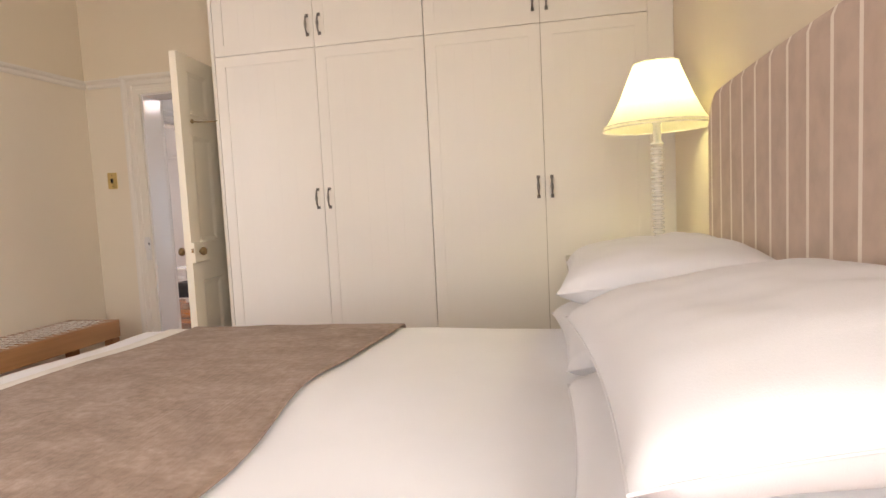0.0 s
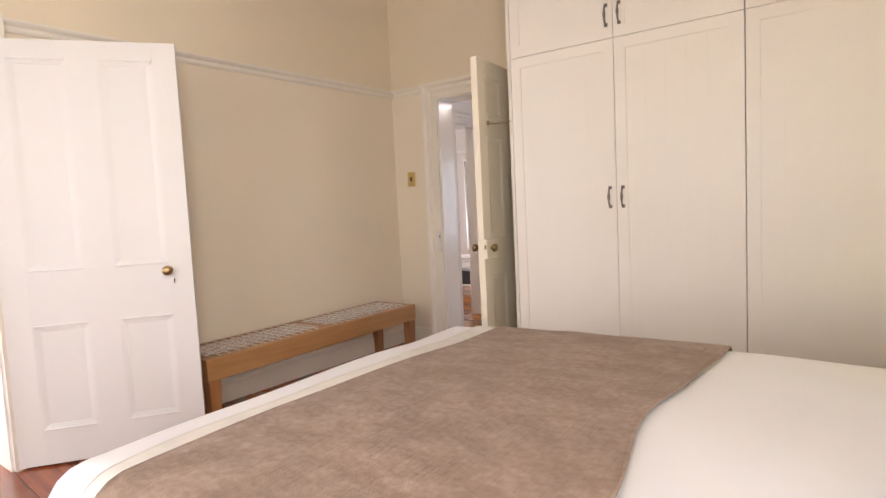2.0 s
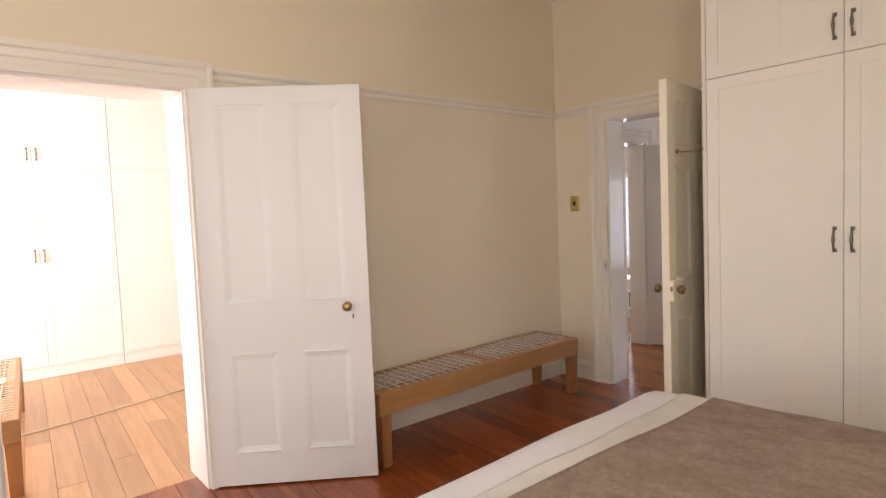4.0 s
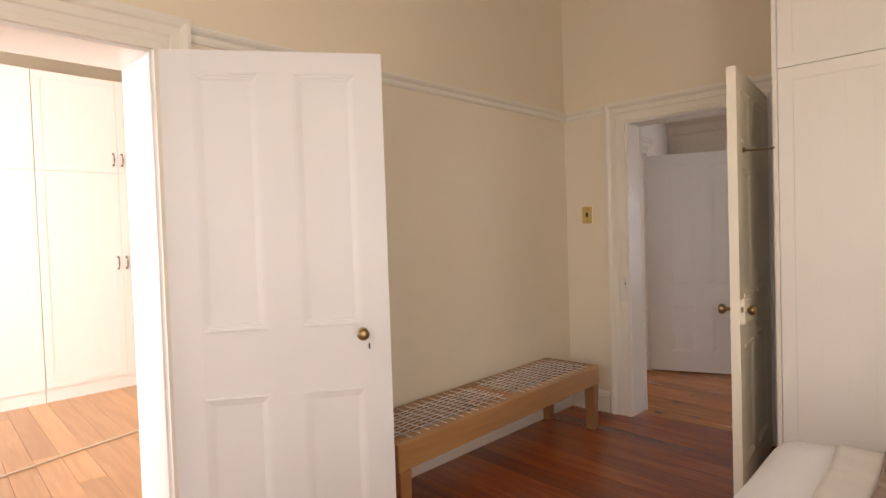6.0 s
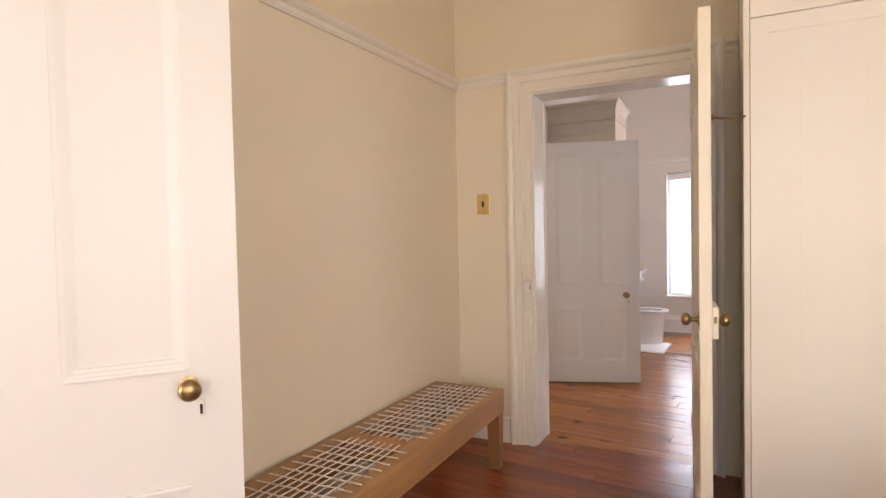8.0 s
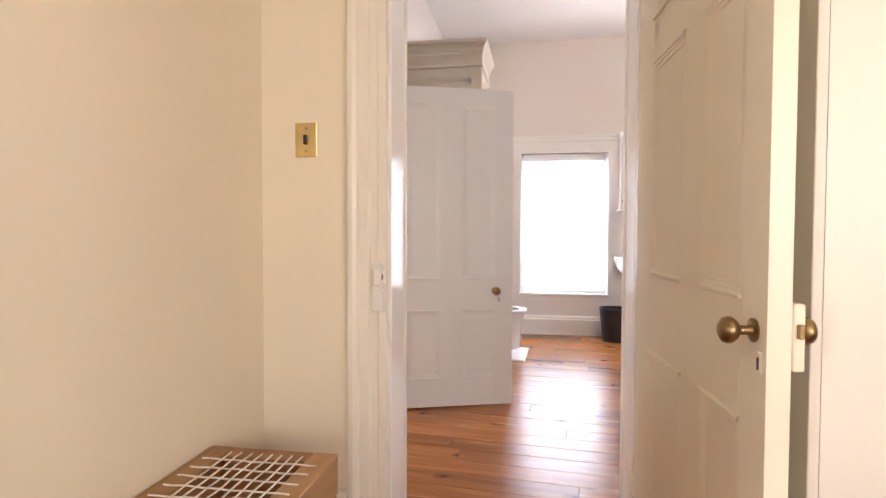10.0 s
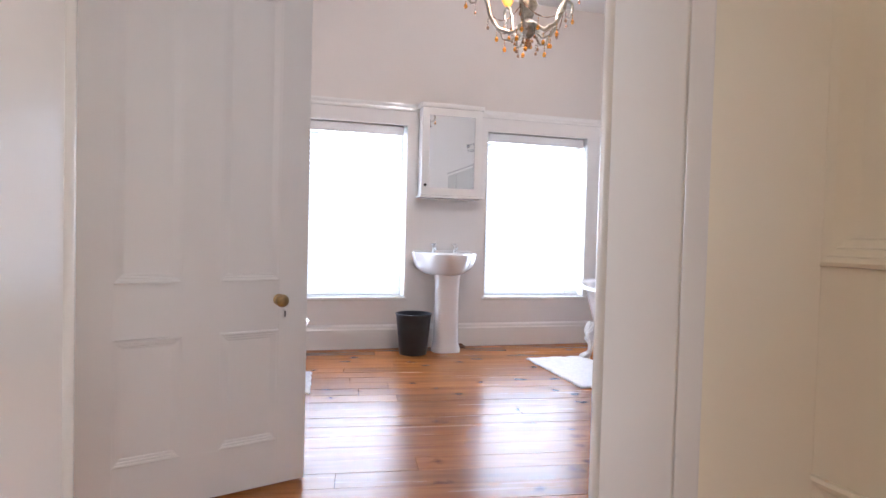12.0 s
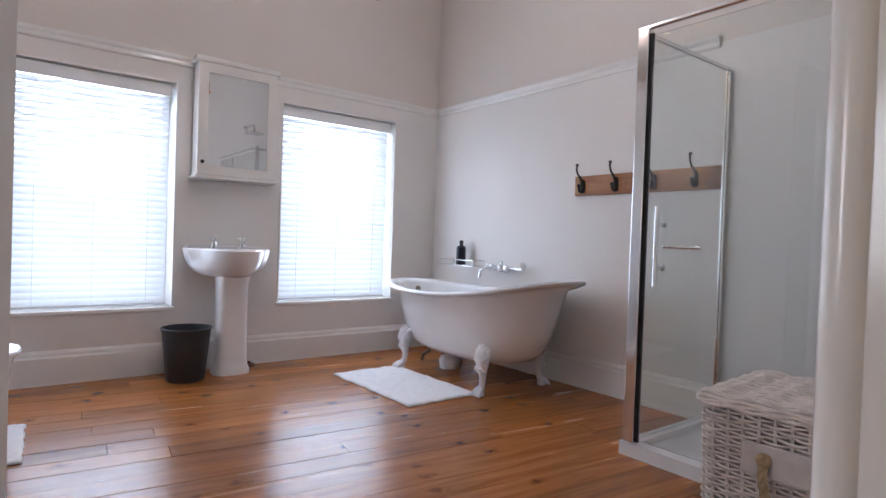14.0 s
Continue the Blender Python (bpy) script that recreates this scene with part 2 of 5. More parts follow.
def glass_material(name, color, rough=0.0):
    m = bpy.data.materials.new(name)
    m.use_nodes = True
    b = m.node_tree.nodes["Principled BSDF"]
    b.inputs["Base Color"].default_value = (*color, 1)
    b.inputs["Transmission Weight"].default_value = 1.0
    b.inputs["Roughness"].default_value = rough
    b.inputs["IOR"].default_value = 1.45
    return m


def glow_material(name, color, strength, emit):
    m = material(name, color, 0.6, var=0.04, scale=8, fine=200, bump=0.1)
    b = m.node_tree.nodes["Principled BSDF"]
    b.inputs["Emission Color"].default_value = (*emit, 1)
    b.inputs["Emission Strength"].default_value = strength
    return m


def shade_material():
    m = bpy.data.materials.new("cream_lampshade_cloth")
    m.use_nodes = True
    n, l = m.node_tree.nodes, m.node_tree.links
    n.remove(n["Principled BSDF"])
    d, t, mix = n.new("ShaderNodeBsdfDiffuse"), n.new("ShaderNodeBsdfTranslucent"), n.new("ShaderNodeMixShader")
    no, tc = n.new("ShaderNodeTexNoise"), n.new("ShaderNodeTexCoord")
    no.inputs["Scale"].default_value = 180
    l.new(tc.outputs["Object"], no.inputs["Vector"])
    cr = n.new("ShaderNodeValToRGB")
    cr.color_ramp.elements[0].color, cr.color_ramp.elements[1].color = (0.80, 0.74, 0.55, 1), (0.90, 0.85, 0.68, 1)
    l.new(no.outputs["Fac"], cr.inputs["Fac"])
    l.new(cr.outputs["Color"], d.inputs["Color"])
    l.new(cr.outputs["Color"], t.inputs["Color"])
    mix.inputs["Fac"].default_value = 0.6
    l.new(d.outputs["BSDF"], mix.inputs[1])
    l.new(t.outputs["BSDF"], mix.inputs[2])
    l.new(mix.outputs["Shader"], n["Material Output"].inputs["Surface"])
    return m


M_THROW, M_STRIPE, M_SHADE = throw_material(), stripe_material(), shade_material()
M_GLASS = glass_material("clear_glass", (0.93, 0.96, 0.95))
M_AMBER = glass_material("amber_glass", (0.85, 0.36, 0.04), 0.05)
M_CRYSTAL = glass_material("smoky_crystal", (0.42, 0.24, 0.14), 0.02)
M_MIRROR = material("mirror_silver", (0.9, 0.91, 0.91), 0.02, 1.0, var=0.0, bump=0.0, rvar=0.0)
M_AMBERG = glow_material("glowing_amber_glass", (0.75, 0.34, 0.05), 0.5, (1.0, 0.5, 0.08))
M_SILVER = material("antique_silver", (0.50, 0.46, 0.38), 0.3, 1.0, var=0.25, scale=40, fine=200)
M_BULB = glow_material("lit_frosted_glass", (0.9, 0.86, 0.8), 4.0, (1.0, 0.88, 0.7))

# ---- mesh helpers ----


def box(bm, x0, x1, y0, y1, z0, z1):
    v = [bm.verts.new(p) for p in ((x0, y0, z0), (x1, y0, z0), (x1, y1, z0), (x0, y1, z0), (x0, y0, z1), (x1, y0, z1), (x1, y1, z1), (x0, y1, z1))]
    for f in ((3, 2, 1, 0), (4, 5, 6, 7), (0, 1, 5, 4), (1, 2, 6, 5), (2, 3, 7, 6), (3, 0, 4, 7)):
        bm.faces.new([v[i] for i in f])
    return v


def block(x0, x1, y0, y1, z0, z1, bevel=0.0, seg=2):
    bm = bmesh.new()
    box(bm, x0, x1, y0, y1, z0, z1)
    if bevel:
        bmesh.ops.bevel(bm, geom=bm.edges[:], offset=bevel, segments=seg, affect="EDGES", profile=0.5)
    return bm


def lathe(profile, seg=24, bm=None, at=(0, 0, 0)):
    """A turned body round z from (radius, height) pairs."""
    bm = bm or bmesh.new()
    rings = []
    for r, z in profile:
        if r < 1e-5:
            rings.append([bm.verts.new((at[0], at[1], at[2] + z))])
        else:
            rings.append([bm.verts.new((at[0] + r * math.cos(2 * math.pi * i / seg), at[1] + r * math.sin(2 * math.pi * i / seg), at[2] + z)) for i in range(seg)])
    stitch(bm, rings)
    return bm


def stitch(bm, rings, closed=True):
    for a, b in zip(rings, rings[1:]):
        k = max(len(a), len(b))
        for i in range(k if closed else k - 1):
            j = (i + 1) % k
            if len(a) == 1 and len(b) == 1:
                continue
            if len(a) == 1:
                f = bm.faces.new((a[0], b[j], b[i]))
            elif len(b) == 1:
                f = bm.faces.new((a[i], a[j], b[0]))
            else:
                f = bm.faces.new((a[i], a[j], b[j], b[i]))
            f.smooth = True


def tube(points, radius, seg=8, bm=None, closed=False):
    """A round rod along points; radius may be one number or one for each point."""
    bm = bm or bmesh.new()
    pts = [Vector(p) for p in points]
    k = len(pts)
    radii = radius if isinstance(radius, (list, tuple)) else [radius] * k
    up, rings = None, []
    for i, p in enumerate(pts):
        if closed:
            d = (pts[(i + 1) % k] - pts[i - 1]).normalized()
        else:
            d = (pts[min(i + 1, k - 1)] - pts[max(i - 1, 0)]).normalized()
        if up is None:
            up = Vector((0, 0, 1)) if abs(d.z) < 0.9 else Vector((1, 0, 0))
        side = d.cross(up).normalized()
        up = side.cross(d).normalized()
        rings.append([bm.verts.new(p + radii[i] * (math.cos(2 * math.pi * j / seg) * side + math.sin(2 * math.pi * j / seg) * up)) for j in range(seg)])
    stitch(bm, rings + ([rings[0]] if closed else []))
    if not closed:
        bm.faces.new(rings[0][::-1])
        bm.faces.new(rings[-1])
    return bm


def moved(bm, m):
    bmesh.ops.transform(bm, matrix=m, verts=bm.verts)
    return bm


def mesh_of(name, bm, mat, smooth=0):
    bmesh.ops.recalc_face_normals(bm, faces=bm.faces)
    curved = smooth or any(f.smooth for f in bm.faces)
    me = bpy.data.meshes.new(name)
    bm.to_mesh(me)
    bm.free()
    me.materials.append(mat)
    if smooth:
        me.shade_smooth()
    if curved:
        me.set_sharp_from_angle(angle=radians(smooth or 48))
    return me


def part(name, bm, mat, parent, label="", smooth=0, at=None):
    ob = new(name, bm if isinstance(bm, bpy.types.Mesh) else mesh_of(name, bm, mat, smooth))
    ob.parent = parent
    if at is not None:
        ob.matrix_basis = at
    if label:
        tagged(ob, label)
    return ob


def thing(name, m, label, category, group="", kind=""):
    ob = new(name)
    ob.empty_display_size = 0.1
    ob.matrix_basis = m
    return tagged(ob, label, category, group, kind)


def structure(name, bm, mat, label="", category="", smooth=0):
    return tagged(new(name, mesh_of(name, bm, mat, smooth)), label, category, kind="structure")

# ---- large structure ----


def wall_mesh(axis, c0, c1, a0, a1, z0, z1, holes=()):
    """A wall between c0 and c1 in depth, from a0 to a1 along it, with holes (b0, b1, z0, z1) cut through."""
    bm = bmesh.new()

    def slab(u0, u1, w0, w1):
        if u1 - u0 > 1e-4 and w1 - w0 > 1e-4:
            if axis == "x":
                box(bm, c0, c1, u0, u1, w0, w1)
            else:
                box(bm, u0, u1, c0, c1, w0, w1)
    at = a0
    for b0, b1, h0, h1 in sorted(holes):
        slab(at, b0, z0, z1)
        slab(b0, b1, z0, max(z0, h0))
        slab(b0, b1, min(h1, z1), z1)
        at = b1
    slab(at, a1, z0, z1)
    bmesh.ops.remove_doubles(bm, verts=bm.verts, dist=1e-5)
    return bm


RB = 2.215   # top of the bedroom's picture rail
RW = 2.115   # top of the bathroom's picture rail
D1 = (-0.085, 0.790)       # opening to the side room, along y
D2 = (-2.785, -1.895)      # opening to the bathroom, along x
D3 = (4.20, 5.09)          # opening behind the open bathroom door, along y
HD1, HD2 = 2.105, 2.093
W1, W2, W3 = (-2.42, -1.49), (-0.77, 0.244), (-5.31, -4.38)
WZ0, WZ1 = 0.44, 1.945

mid = -3.46
# left wall: bedroom skin above and below the rail, side-room skin behind
structure("wall_west_lower", wall_mesh("x", mid, XL, YN, YB, 0, RB - 0.03, [(*D1, 0, HD1)]), M_LOWER, "off-white painted plaster wall below the rail", "wall")
structure("wall_west_upper", wall_mesh("x", mid, XL, YN, YB, RB - 0.03, ZC), M_CREAM, "cream painted plaster wall above the rail", "wall")
structure("wall_side_room_east", wall_mesh("x", -3.58, mid, -2.2, YF, 0, ZC, [(*D1, 0, HD1)]), M_LOWER, "white wall of the side room", "wall")
structure("wall_north_lower", wall_mesh("y", YB, 3.83, mid, XR + 0.15, 0, RB - 0.03, [(*D2, 0, HD2)]), M_LOWER, "off-white painted plaster wall with a doorway", "wall")
structure("wall_north_upper", wall_mesh("y", YB, 3.83, mid, XR + 0.15, RB - 0.03, ZC), M_CREAM, "cream painted plaster wall above the rail", "wall")
structure("wall_bath_south", wall_mesh("y", 3.83, YF, mid, XR + 0.15, 0, ZC, [(*D2, 0, HD2)]), M_BATHLOW, "pale bathroom wall round the doorway", "wall")
# the hole is made for the added east lamp
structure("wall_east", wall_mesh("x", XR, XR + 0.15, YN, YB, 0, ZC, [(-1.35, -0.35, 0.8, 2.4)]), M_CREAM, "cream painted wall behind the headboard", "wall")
structure("wall_south", wall_mesh("y", YN - 0.15, YN, mid, XR + 0.15, 0, ZC, [(-2.3, -0.6, 0.7, 2.4)]), M_CREAM, "cream painted wall with a window", "wall")
structure("wall_bath_north_lower", wall_mesh("y", YW, YW + 0.32, -3.4, XBR + 0.15, 0, RW - 0.03, [(*W1, WZ0, WZ1), (*W2, WZ0, WZ1)]), M_BATHLOW, "pale grey bathroom wall with two windows", "wall")
structure("wall_bath_north_upper", wall_mesh("y", YW, YW + 0.32, -3.4, XBR + 0.15, RW - 0.03, ZC), M_BATHUP, "pale beige wall above the rail", "wall")
structure("wall_bath_east_lower", wall_mesh("x", XBR, XBR + 0.15, YF, YW, 0, RW - 0.03), M_BATHLOW, "pale grey bathroom wall", "wall")
structure("wall_bath_east_upper", wall_mesh("x", XBR, XBR + 0.15, YF, YW, RW - 0.03, ZC), M_BATHUP, "pale beige wall above the rail", "wall")
structure("wall_bath_west", wall_mesh("x", XBL - 0.18, XBL, YF, YW, 0, ZC, [(*D3, 0, 2.03)]), M_BATHLOW, "pale bathroom wall with a doorway", "wall")
# unseen window hole, added for the west fill lamp
structure("wall_west_room_west", wall_mesh("x", -6.9, -6.8, YF + 0.1, YW, 0, ZC, [(5.00, 6.20, 0.8, 2.3)]), M_BATHLOW, "pale wall of the west room with an added, unseen window", "wall")
structure("wall_west_room_north", wall_mesh("y", YW, YW + 0.32, -6.9, -3.4, 0, ZC, [(*W3, WZ0, WZ1)]), M_BATHLOW, "pale grey wall with a window", "wall")
structure("wall_side_room_west", wall_mesh("x", -7.45, -7.33, -2.2, YF, 0, ZC), M_LOWER, "plain white wall behind cupboards", "wall")
structure("wall_side_room_south", wall_mesh("y", -2.35, -2.2, -7.45, -3.38, 0, ZC, [(-6.1, -4.1, 0.6, 2.5)]), M_LOWER, "white wall with a window", "wall")
structure("wall_side_room_north", wall_mesh("y", YF, YF + 0.1, -7.45, -3.4, 0, ZC), M_LOWER, "plain white wall", "wall")
structure("ceiling", block(-7.45, XR + 0.15, -2.35, YW + 0.32, ZC, ZC + 0.12), M_CEIL, "white painted board ceiling", "ceiling")
structure("floor", block(-7.45, XR + 0.15, -2.35, YW + 0.32, -0.12, -0.022), M_SUB, "wooden board floor", "floor")
structure("ground", block(-60, 60, -60, 60, -0.9, -0.6), material("dry_lawn", (0.12, 0.13, 0.06), 0.9, var=0.2), "lawn outside the windows", "ground")


def profile_run(pts, a, b, axis):
    """A moulding with the cross-section pts (out, up), from a to b along the axis, at the origin."""
    bm = bmesh.new()
    ends = []
    for s in (a, b):
        ends.append([bm.verts.new((s, o, u) if axis == "x" else (o, s, u)) for o, u in pts])
    k = len(pts)
    for i in range(k):
        bm.faces.new((ends[0][i], ends[0][(i + 1) % k], ends[1][(i + 1) % k], ends[1][i]))
    bm.faces.new(ends[0][::-1])
    bm.faces.new(ends[1])
    return bm


RAIL = [(0, 0), (0.010, 0.0), (0.016, 0.012), (0.016, 0.030), (0.030, 0.042), (0.036, 0.052), (0.036, 0.060), (0, 0.060)]
SKIRT = [(0, 0), (0.022, 0), (0.022, 0.120), (0.016, 0.128), (0.014, 0.140), (0.006, 0.150), (0, 0.152)]


def run(name, prof, axis, wall, out, a, b, z, mat=None, grow=1.0):
    pts = [(o * out * grow, u * grow) for o, u in prof]
    bm = profile_run(pts, a, b, axis)
    ob = structure(name, bm, mat or M_TRIM, "white gloss painted moulding", "moulding")
    ob.location = (0, wall, z) if axis == "x" else (wall, 0, z)
    return ob


run("trim_rail", RAIL, "y", XL, 1, D1[1] + 0.125, YB, RB - 0.06, M_TRIMC)
run("trim_rail", RAIL, "y", XL, 1, YN, D1[0] - 0.125, RB - 0.06, M_TRIMC)
run("trim_rail", RAIL, "x", YB, -1, XL + 0.036, D2[0] - 0.14, RB - 0.06, M_TRIMC)
run("trim_rail", RAIL, "x", YB, -1, D2[1] + 0.14, -1.70, RB - 0.06, M_TRIMC)
run("trim_rail", RAIL, "x", YW, -1, XBL, XBR, RW - 0.06)
run("trim_rail", RAIL, "y", XBR, -1, 5.36, YW - 0.036, RW - 0.06)
run("baseboard", SKIRT, "y", XL, 1, D1[1] + 0.13, YB, 0, M_TRIMC)
run("baseboard", SKIRT, "y", XL, 1, YN, D1[0] - 0.13, 0, M_TRIMC)
run("baseboard", SKIRT, "x", YB, -1, XL + 0.022, D2[0] - 0.145, 0, M_TRIMC)
run("baseboard", SKIRT, "x", YW, -1, XBL, XBR, 0, grow=1.35)
run("baseboard", SKIRT, "x", YW, -1, -6.8, XBL - 0.18, 0, grow=1.35)
run("trim_rail", RAIL, "x", YW, -1, -6.8, XBL - 0.18, RW - 0.06)
run("baseboard", SKIRT, "y", XBR, -1, 5.36, YW - 0.03, 0, grow=1.35)
run("baseboard", SKIRT, "y", XBL, 1, D3[1] + 0.10, 5.60, 0, grow=1.35)
run("baseboard", SKIRT, "x", YF, 1, D2[1] + 0.14, -0.2, 0, grow=1.35)

ARCH = [(0, 0), (0.018, 0), (0.018, 0.030), (0.012, 0.034), (0.012, 0.060), (0.020, 0.066), (0.020, 0.100), (0.032, 0.108), (0.038, 0.122), (0.038, 0.138), (0, 0.140)]


def door_frame(name, axis, near, far, a0, a1, h, label, sides=("near", "far")):
    """Lining and moulded architraves of a doorway from a0 to a1 in a wall between near and far."""
    th = thing(name, Matrix(), label, "door frame", kind="structure")
    lo, hi = min(near, far), max(near, far)

    def lin(n, u0, u1, z0, z1):
        part(n, block(u0, u1, lo, hi, z0, z1, 0.004) if axis == "x" else block(lo, hi, u0, u1, z0, z1, 0.004), M_TRIM, th)
    t = 0.022
    lin("jamb", a0 - 0.001, a0 + t, 0, h)
    lin("jamb", a1 - t, a1 + 0.001, 0, h)
    lin("head_lining", a0 + t, a1 - t, h - t, h + 0.001)
    for which in sides:
        w = near if which == "near" else far
        out = 1 if (w == hi) else -1
        for end, s in ((a0 + 0.008, -1), (a1 - 0.008, 1)):
            bm = bmesh.new()
            ends = []
            for z in (0.0, h - 0.008):
                # mitred at the top
                ends.append([bm.verts.new((end + s * u, w + o * out, z + (u if z > 0 else 0)) if axis == "x" else (w + o * out, end + s * u, z + (u if z > 0 else 0))) for o, u in ARCH])
            k = len(ARCH)
            for i in range(k):
                bm.faces.new((ends[0][i], ends[0][(i + 1) % k], ends[1][(i + 1) % k], ends[1][i]))
            bm.faces.new(ends[0])
            bm.faces.new(ends[1][::-1])
            part("architrave", bm, M_TRIMC if w in (XL, YB) else M_TRIM, th)
        bm = bmesh.new()
        ends = []
        for end, s in ((a0 + 0.008, -1), (a1 - 0.008, 1)):
            ends.append([bm.verts.new((end + s * u, w + o * out, h - 0.008 + u) if axis == "x" else (w + o * out, end + s * u, h - 0.008 + u)) for o, u in ARCH])
        k = len(ARCH)
        for i in range(k):
            bm.faces.new((ends[0][i], ends[0][(i + 1) % k], ends[1][(i + 1) % k], ends[1][i]))
        bm.faces.new(ends[0])
        bm.faces.new(ends[1][::-1])
        part("architrave_head", bm, M_TRIMC if w in (XL, YB) else M_TRIM, th)
    return th


door_frame("door_1_frame", "y", XL, -3.58, *D1, HD1, "white gloss moulded door frame to the side room")
DF2 = door_frame("door_2_frame", "x", YB, YF, *D2, HD2, "white gloss moulded door frame to the bathroom")
for e, s in ((D2[0] + 0.022, 1), (D2[1] - 0.022, -1)):
    part("bead", tube([(e - s * 0.008, YF + 0.012, 0.0), (e - s * 0.008, YF + 0.012, HD2 - 0.03)], 0.017, 20), M_TRIM, DF2, "rounded gloss-painted bead")
part("hinge_bead", block(D2[1] - 0.022, D2[1] + 0.0, YB - 0.058, YB - 0.001, 0, HD2, 0.006, 3), M_TRIM, DF2)
door_frame("door_3_frame", "y", XBL, XBL - 0.18, *D3, 2.03, "white gloss door frame in the bathroom wall", sides=("near",))

# ---- doors ----


STEPS = [(0.0, 0.0005), (0.001, -0.0050), (0.005, -0.0065), (0.010, -0.0055), (0.012, -0.0020), (0.019, -0.0015), (0.021, 0.0020), (0.029, 0.0025), (0.031, 0.0058), (0.033, 0.0070)]


def panel_mesh(x0, x1, z0, z1, t):
    """A sunk panel with sloped edges on both faces and stepped mouldings along its top and bottom."""
    bm = bmesh.new()
    for face in (0, 1):
        rings = []
        for d, y in ((0.0, 0.0003), (0.010, 0.0012), (0.030, 0.0055), (0.034, 0.0060)):
            yy = y if face == 0 else t - y
            rings.append([bm.verts.new(p) for p in ((x0 + d, yy, z0 + d), (x1 - d, yy, z0 + d), (x1 - d, yy, z1 - d), (x0 + d, yy, z1 - d))])
        stitch(bm, rings)
        bm.faces.new(rings[-1])
        for edge, way in ((z0, 1), (z1, -1)):
            ends = [[bm.verts.new((x + s * d * 0.8, y if face == 0 else t - y, edge + way * d)) for d, y in STEPS] for x, s in ((x0, 1), (x1, -1))]
            for i in range(len(STEPS) - 1):
                bm.faces.new((ends[0][i], ends[0][i + 1], ends[1][i + 1], ends[1][i]))
            bm.faces.new(ends[0])
            bm.faces.new(ends[1][::-1])
    for f in bm.faces:
        f.smooth = False
    return bm


def door_leaf(name, m, w, h, label, mat, knob_z, px, pz, lock_side=0, inset=0.115):
    """A panelled leaf; x from the hinge, its faces at y 0 and y t, z up; px and pz bound the columns and rows of panels."""
    t = 0.042
    th = thing(name, m, label, "door", kind="structure")
    (a0, a1), (b0, b1) = px
    part("hinge_stile", block(0, a0, 0, t, 0, h, 0.0006), mat, th)
    part("lock_stile", block(b1, w, 0, t, 0, h, 0.0006), mat, th)
    part("bottom_rail", block(a0, b1, 0, t, 0, pz[0][0], 0.0005), mat, th)
    for (_, lo), (hi, _) in zip(pz, pz[1:]):
        part("cross_rail", block(a0, b1, 0, t, lo, hi, 0.0005), mat, th)
    part("top_rail", block(a0, b1, 0, t, pz[-1][1], h, 0.0005), mat, th)
    for z0, z1 in pz:
        part("muntin", block(a1, b0, 0, t, z0, z1, 0.0005), mat, th)
        for x0, x1 in px:
            part("panel", panel_mesh(x0, x1, z0, z1, t), mat, th)
    prof = [(0, 0), (0.026, 0), (0.027, 0.004), (0.014, 0.007), (0.010, 0.016), (0.011, 0.030), (0.022, 0.036), (0.029, 0.046), (0.030, 0.054), (0.026, 0.064), (0.014, 0.070), (0, 0.071)]
    for side in (0, 1):
        k = lathe([(r * 0.84, z * 0.9) for r, z in prof], 20)
        moved(k, pose(w - inset, 0 if side == 0 else t, knob_z, 90 if side == 0 else -90))
        part("knob", k, M_BRASS, th, "round aged brass knob")
        y0, y1 = (-0.0035, 0.001) if side == 0 else (t - 0.001, t + 0.0035)
        part("keyhole_plate", block(w - inset + 0.017, w - inset + 0.033, y0, y1, knob_z - 0.075, knob_z - 0.035, 0.003), mat, th)
        y0, y1 = (-0.0055, -0.003) if side == 0 else (t + 0.003, t + 0.0055)
        part("keyhole", block(w - inset + 0.022, w - inset + 0.028, y0, y1, knob_z - 0.068, knob_z - 0.045, 0.001), M_DARK, th)
    if lock_side:
        y0, y1 = (t, t + 0.022) if lock_side > 0 else (-0.022, 0)
        part("rim_lock", block(w - 0.155, w + 0.004, y0, y1, knob_z - 0.065, knob_z + 0.055, 0.005), mat, th, "painted rim lock case")
        part("lock_bolt", block(w, w + 0.014, y0 + 0.006, y1 - 0.006, knob_z - 0.005, knob_z + 0.02, 0.002), M_BRASS, th)
    for z in (0.22, h - 0.25):
        b = lathe([(0, 0), (0.006, 0), (0.006, 0.09), (0, 0.09)], 10)
        part("hinge", moved(b, pose(-0.004, 0.0, z)), mat, th)
    return th


def leaf_pose(hx, hy, fx, fy, z=0.01):
    return pose(hx, hy, z, 0, 0, math.degrees(math.atan2(fy - hy, fx - hx)))


door_leaf("door_1", leaf_pose(-3.333, 0.776, -2.797, 1.488), 0.890, 2.09, "open white four-panel door with brass knob", M_DOOR, 0.935, ((0.145, 0.393), (0.530, 0.778)), ((0.172, 0.706), (0.970, 2.005)))
door_leaf("door_2", leaf_pose(-1.918, 3.674, -1.845, 2.80), 0.880, 2.075, "open cream six-panel door, tinted as lamplit, with brass knob and rim lock", M_DOOR_LAMPLIT, 0.925, ((0.160, 0.440), (0.568, 0.780)), ((0.170, 0.749), (0.975, 1.610), (1.730, 1.985)), 1, 0.048)
door_leaf("door_3", leaf_pose(-3.207, 5.083, -2.390, 5.366), 0.862, 1.985, "open white four-panel door with brass knob", M_DOOR, 0.725, ((0.186, 0.400), (0.530, 0.748)), ((0.172, 0.610), (0.798, 1.890)))

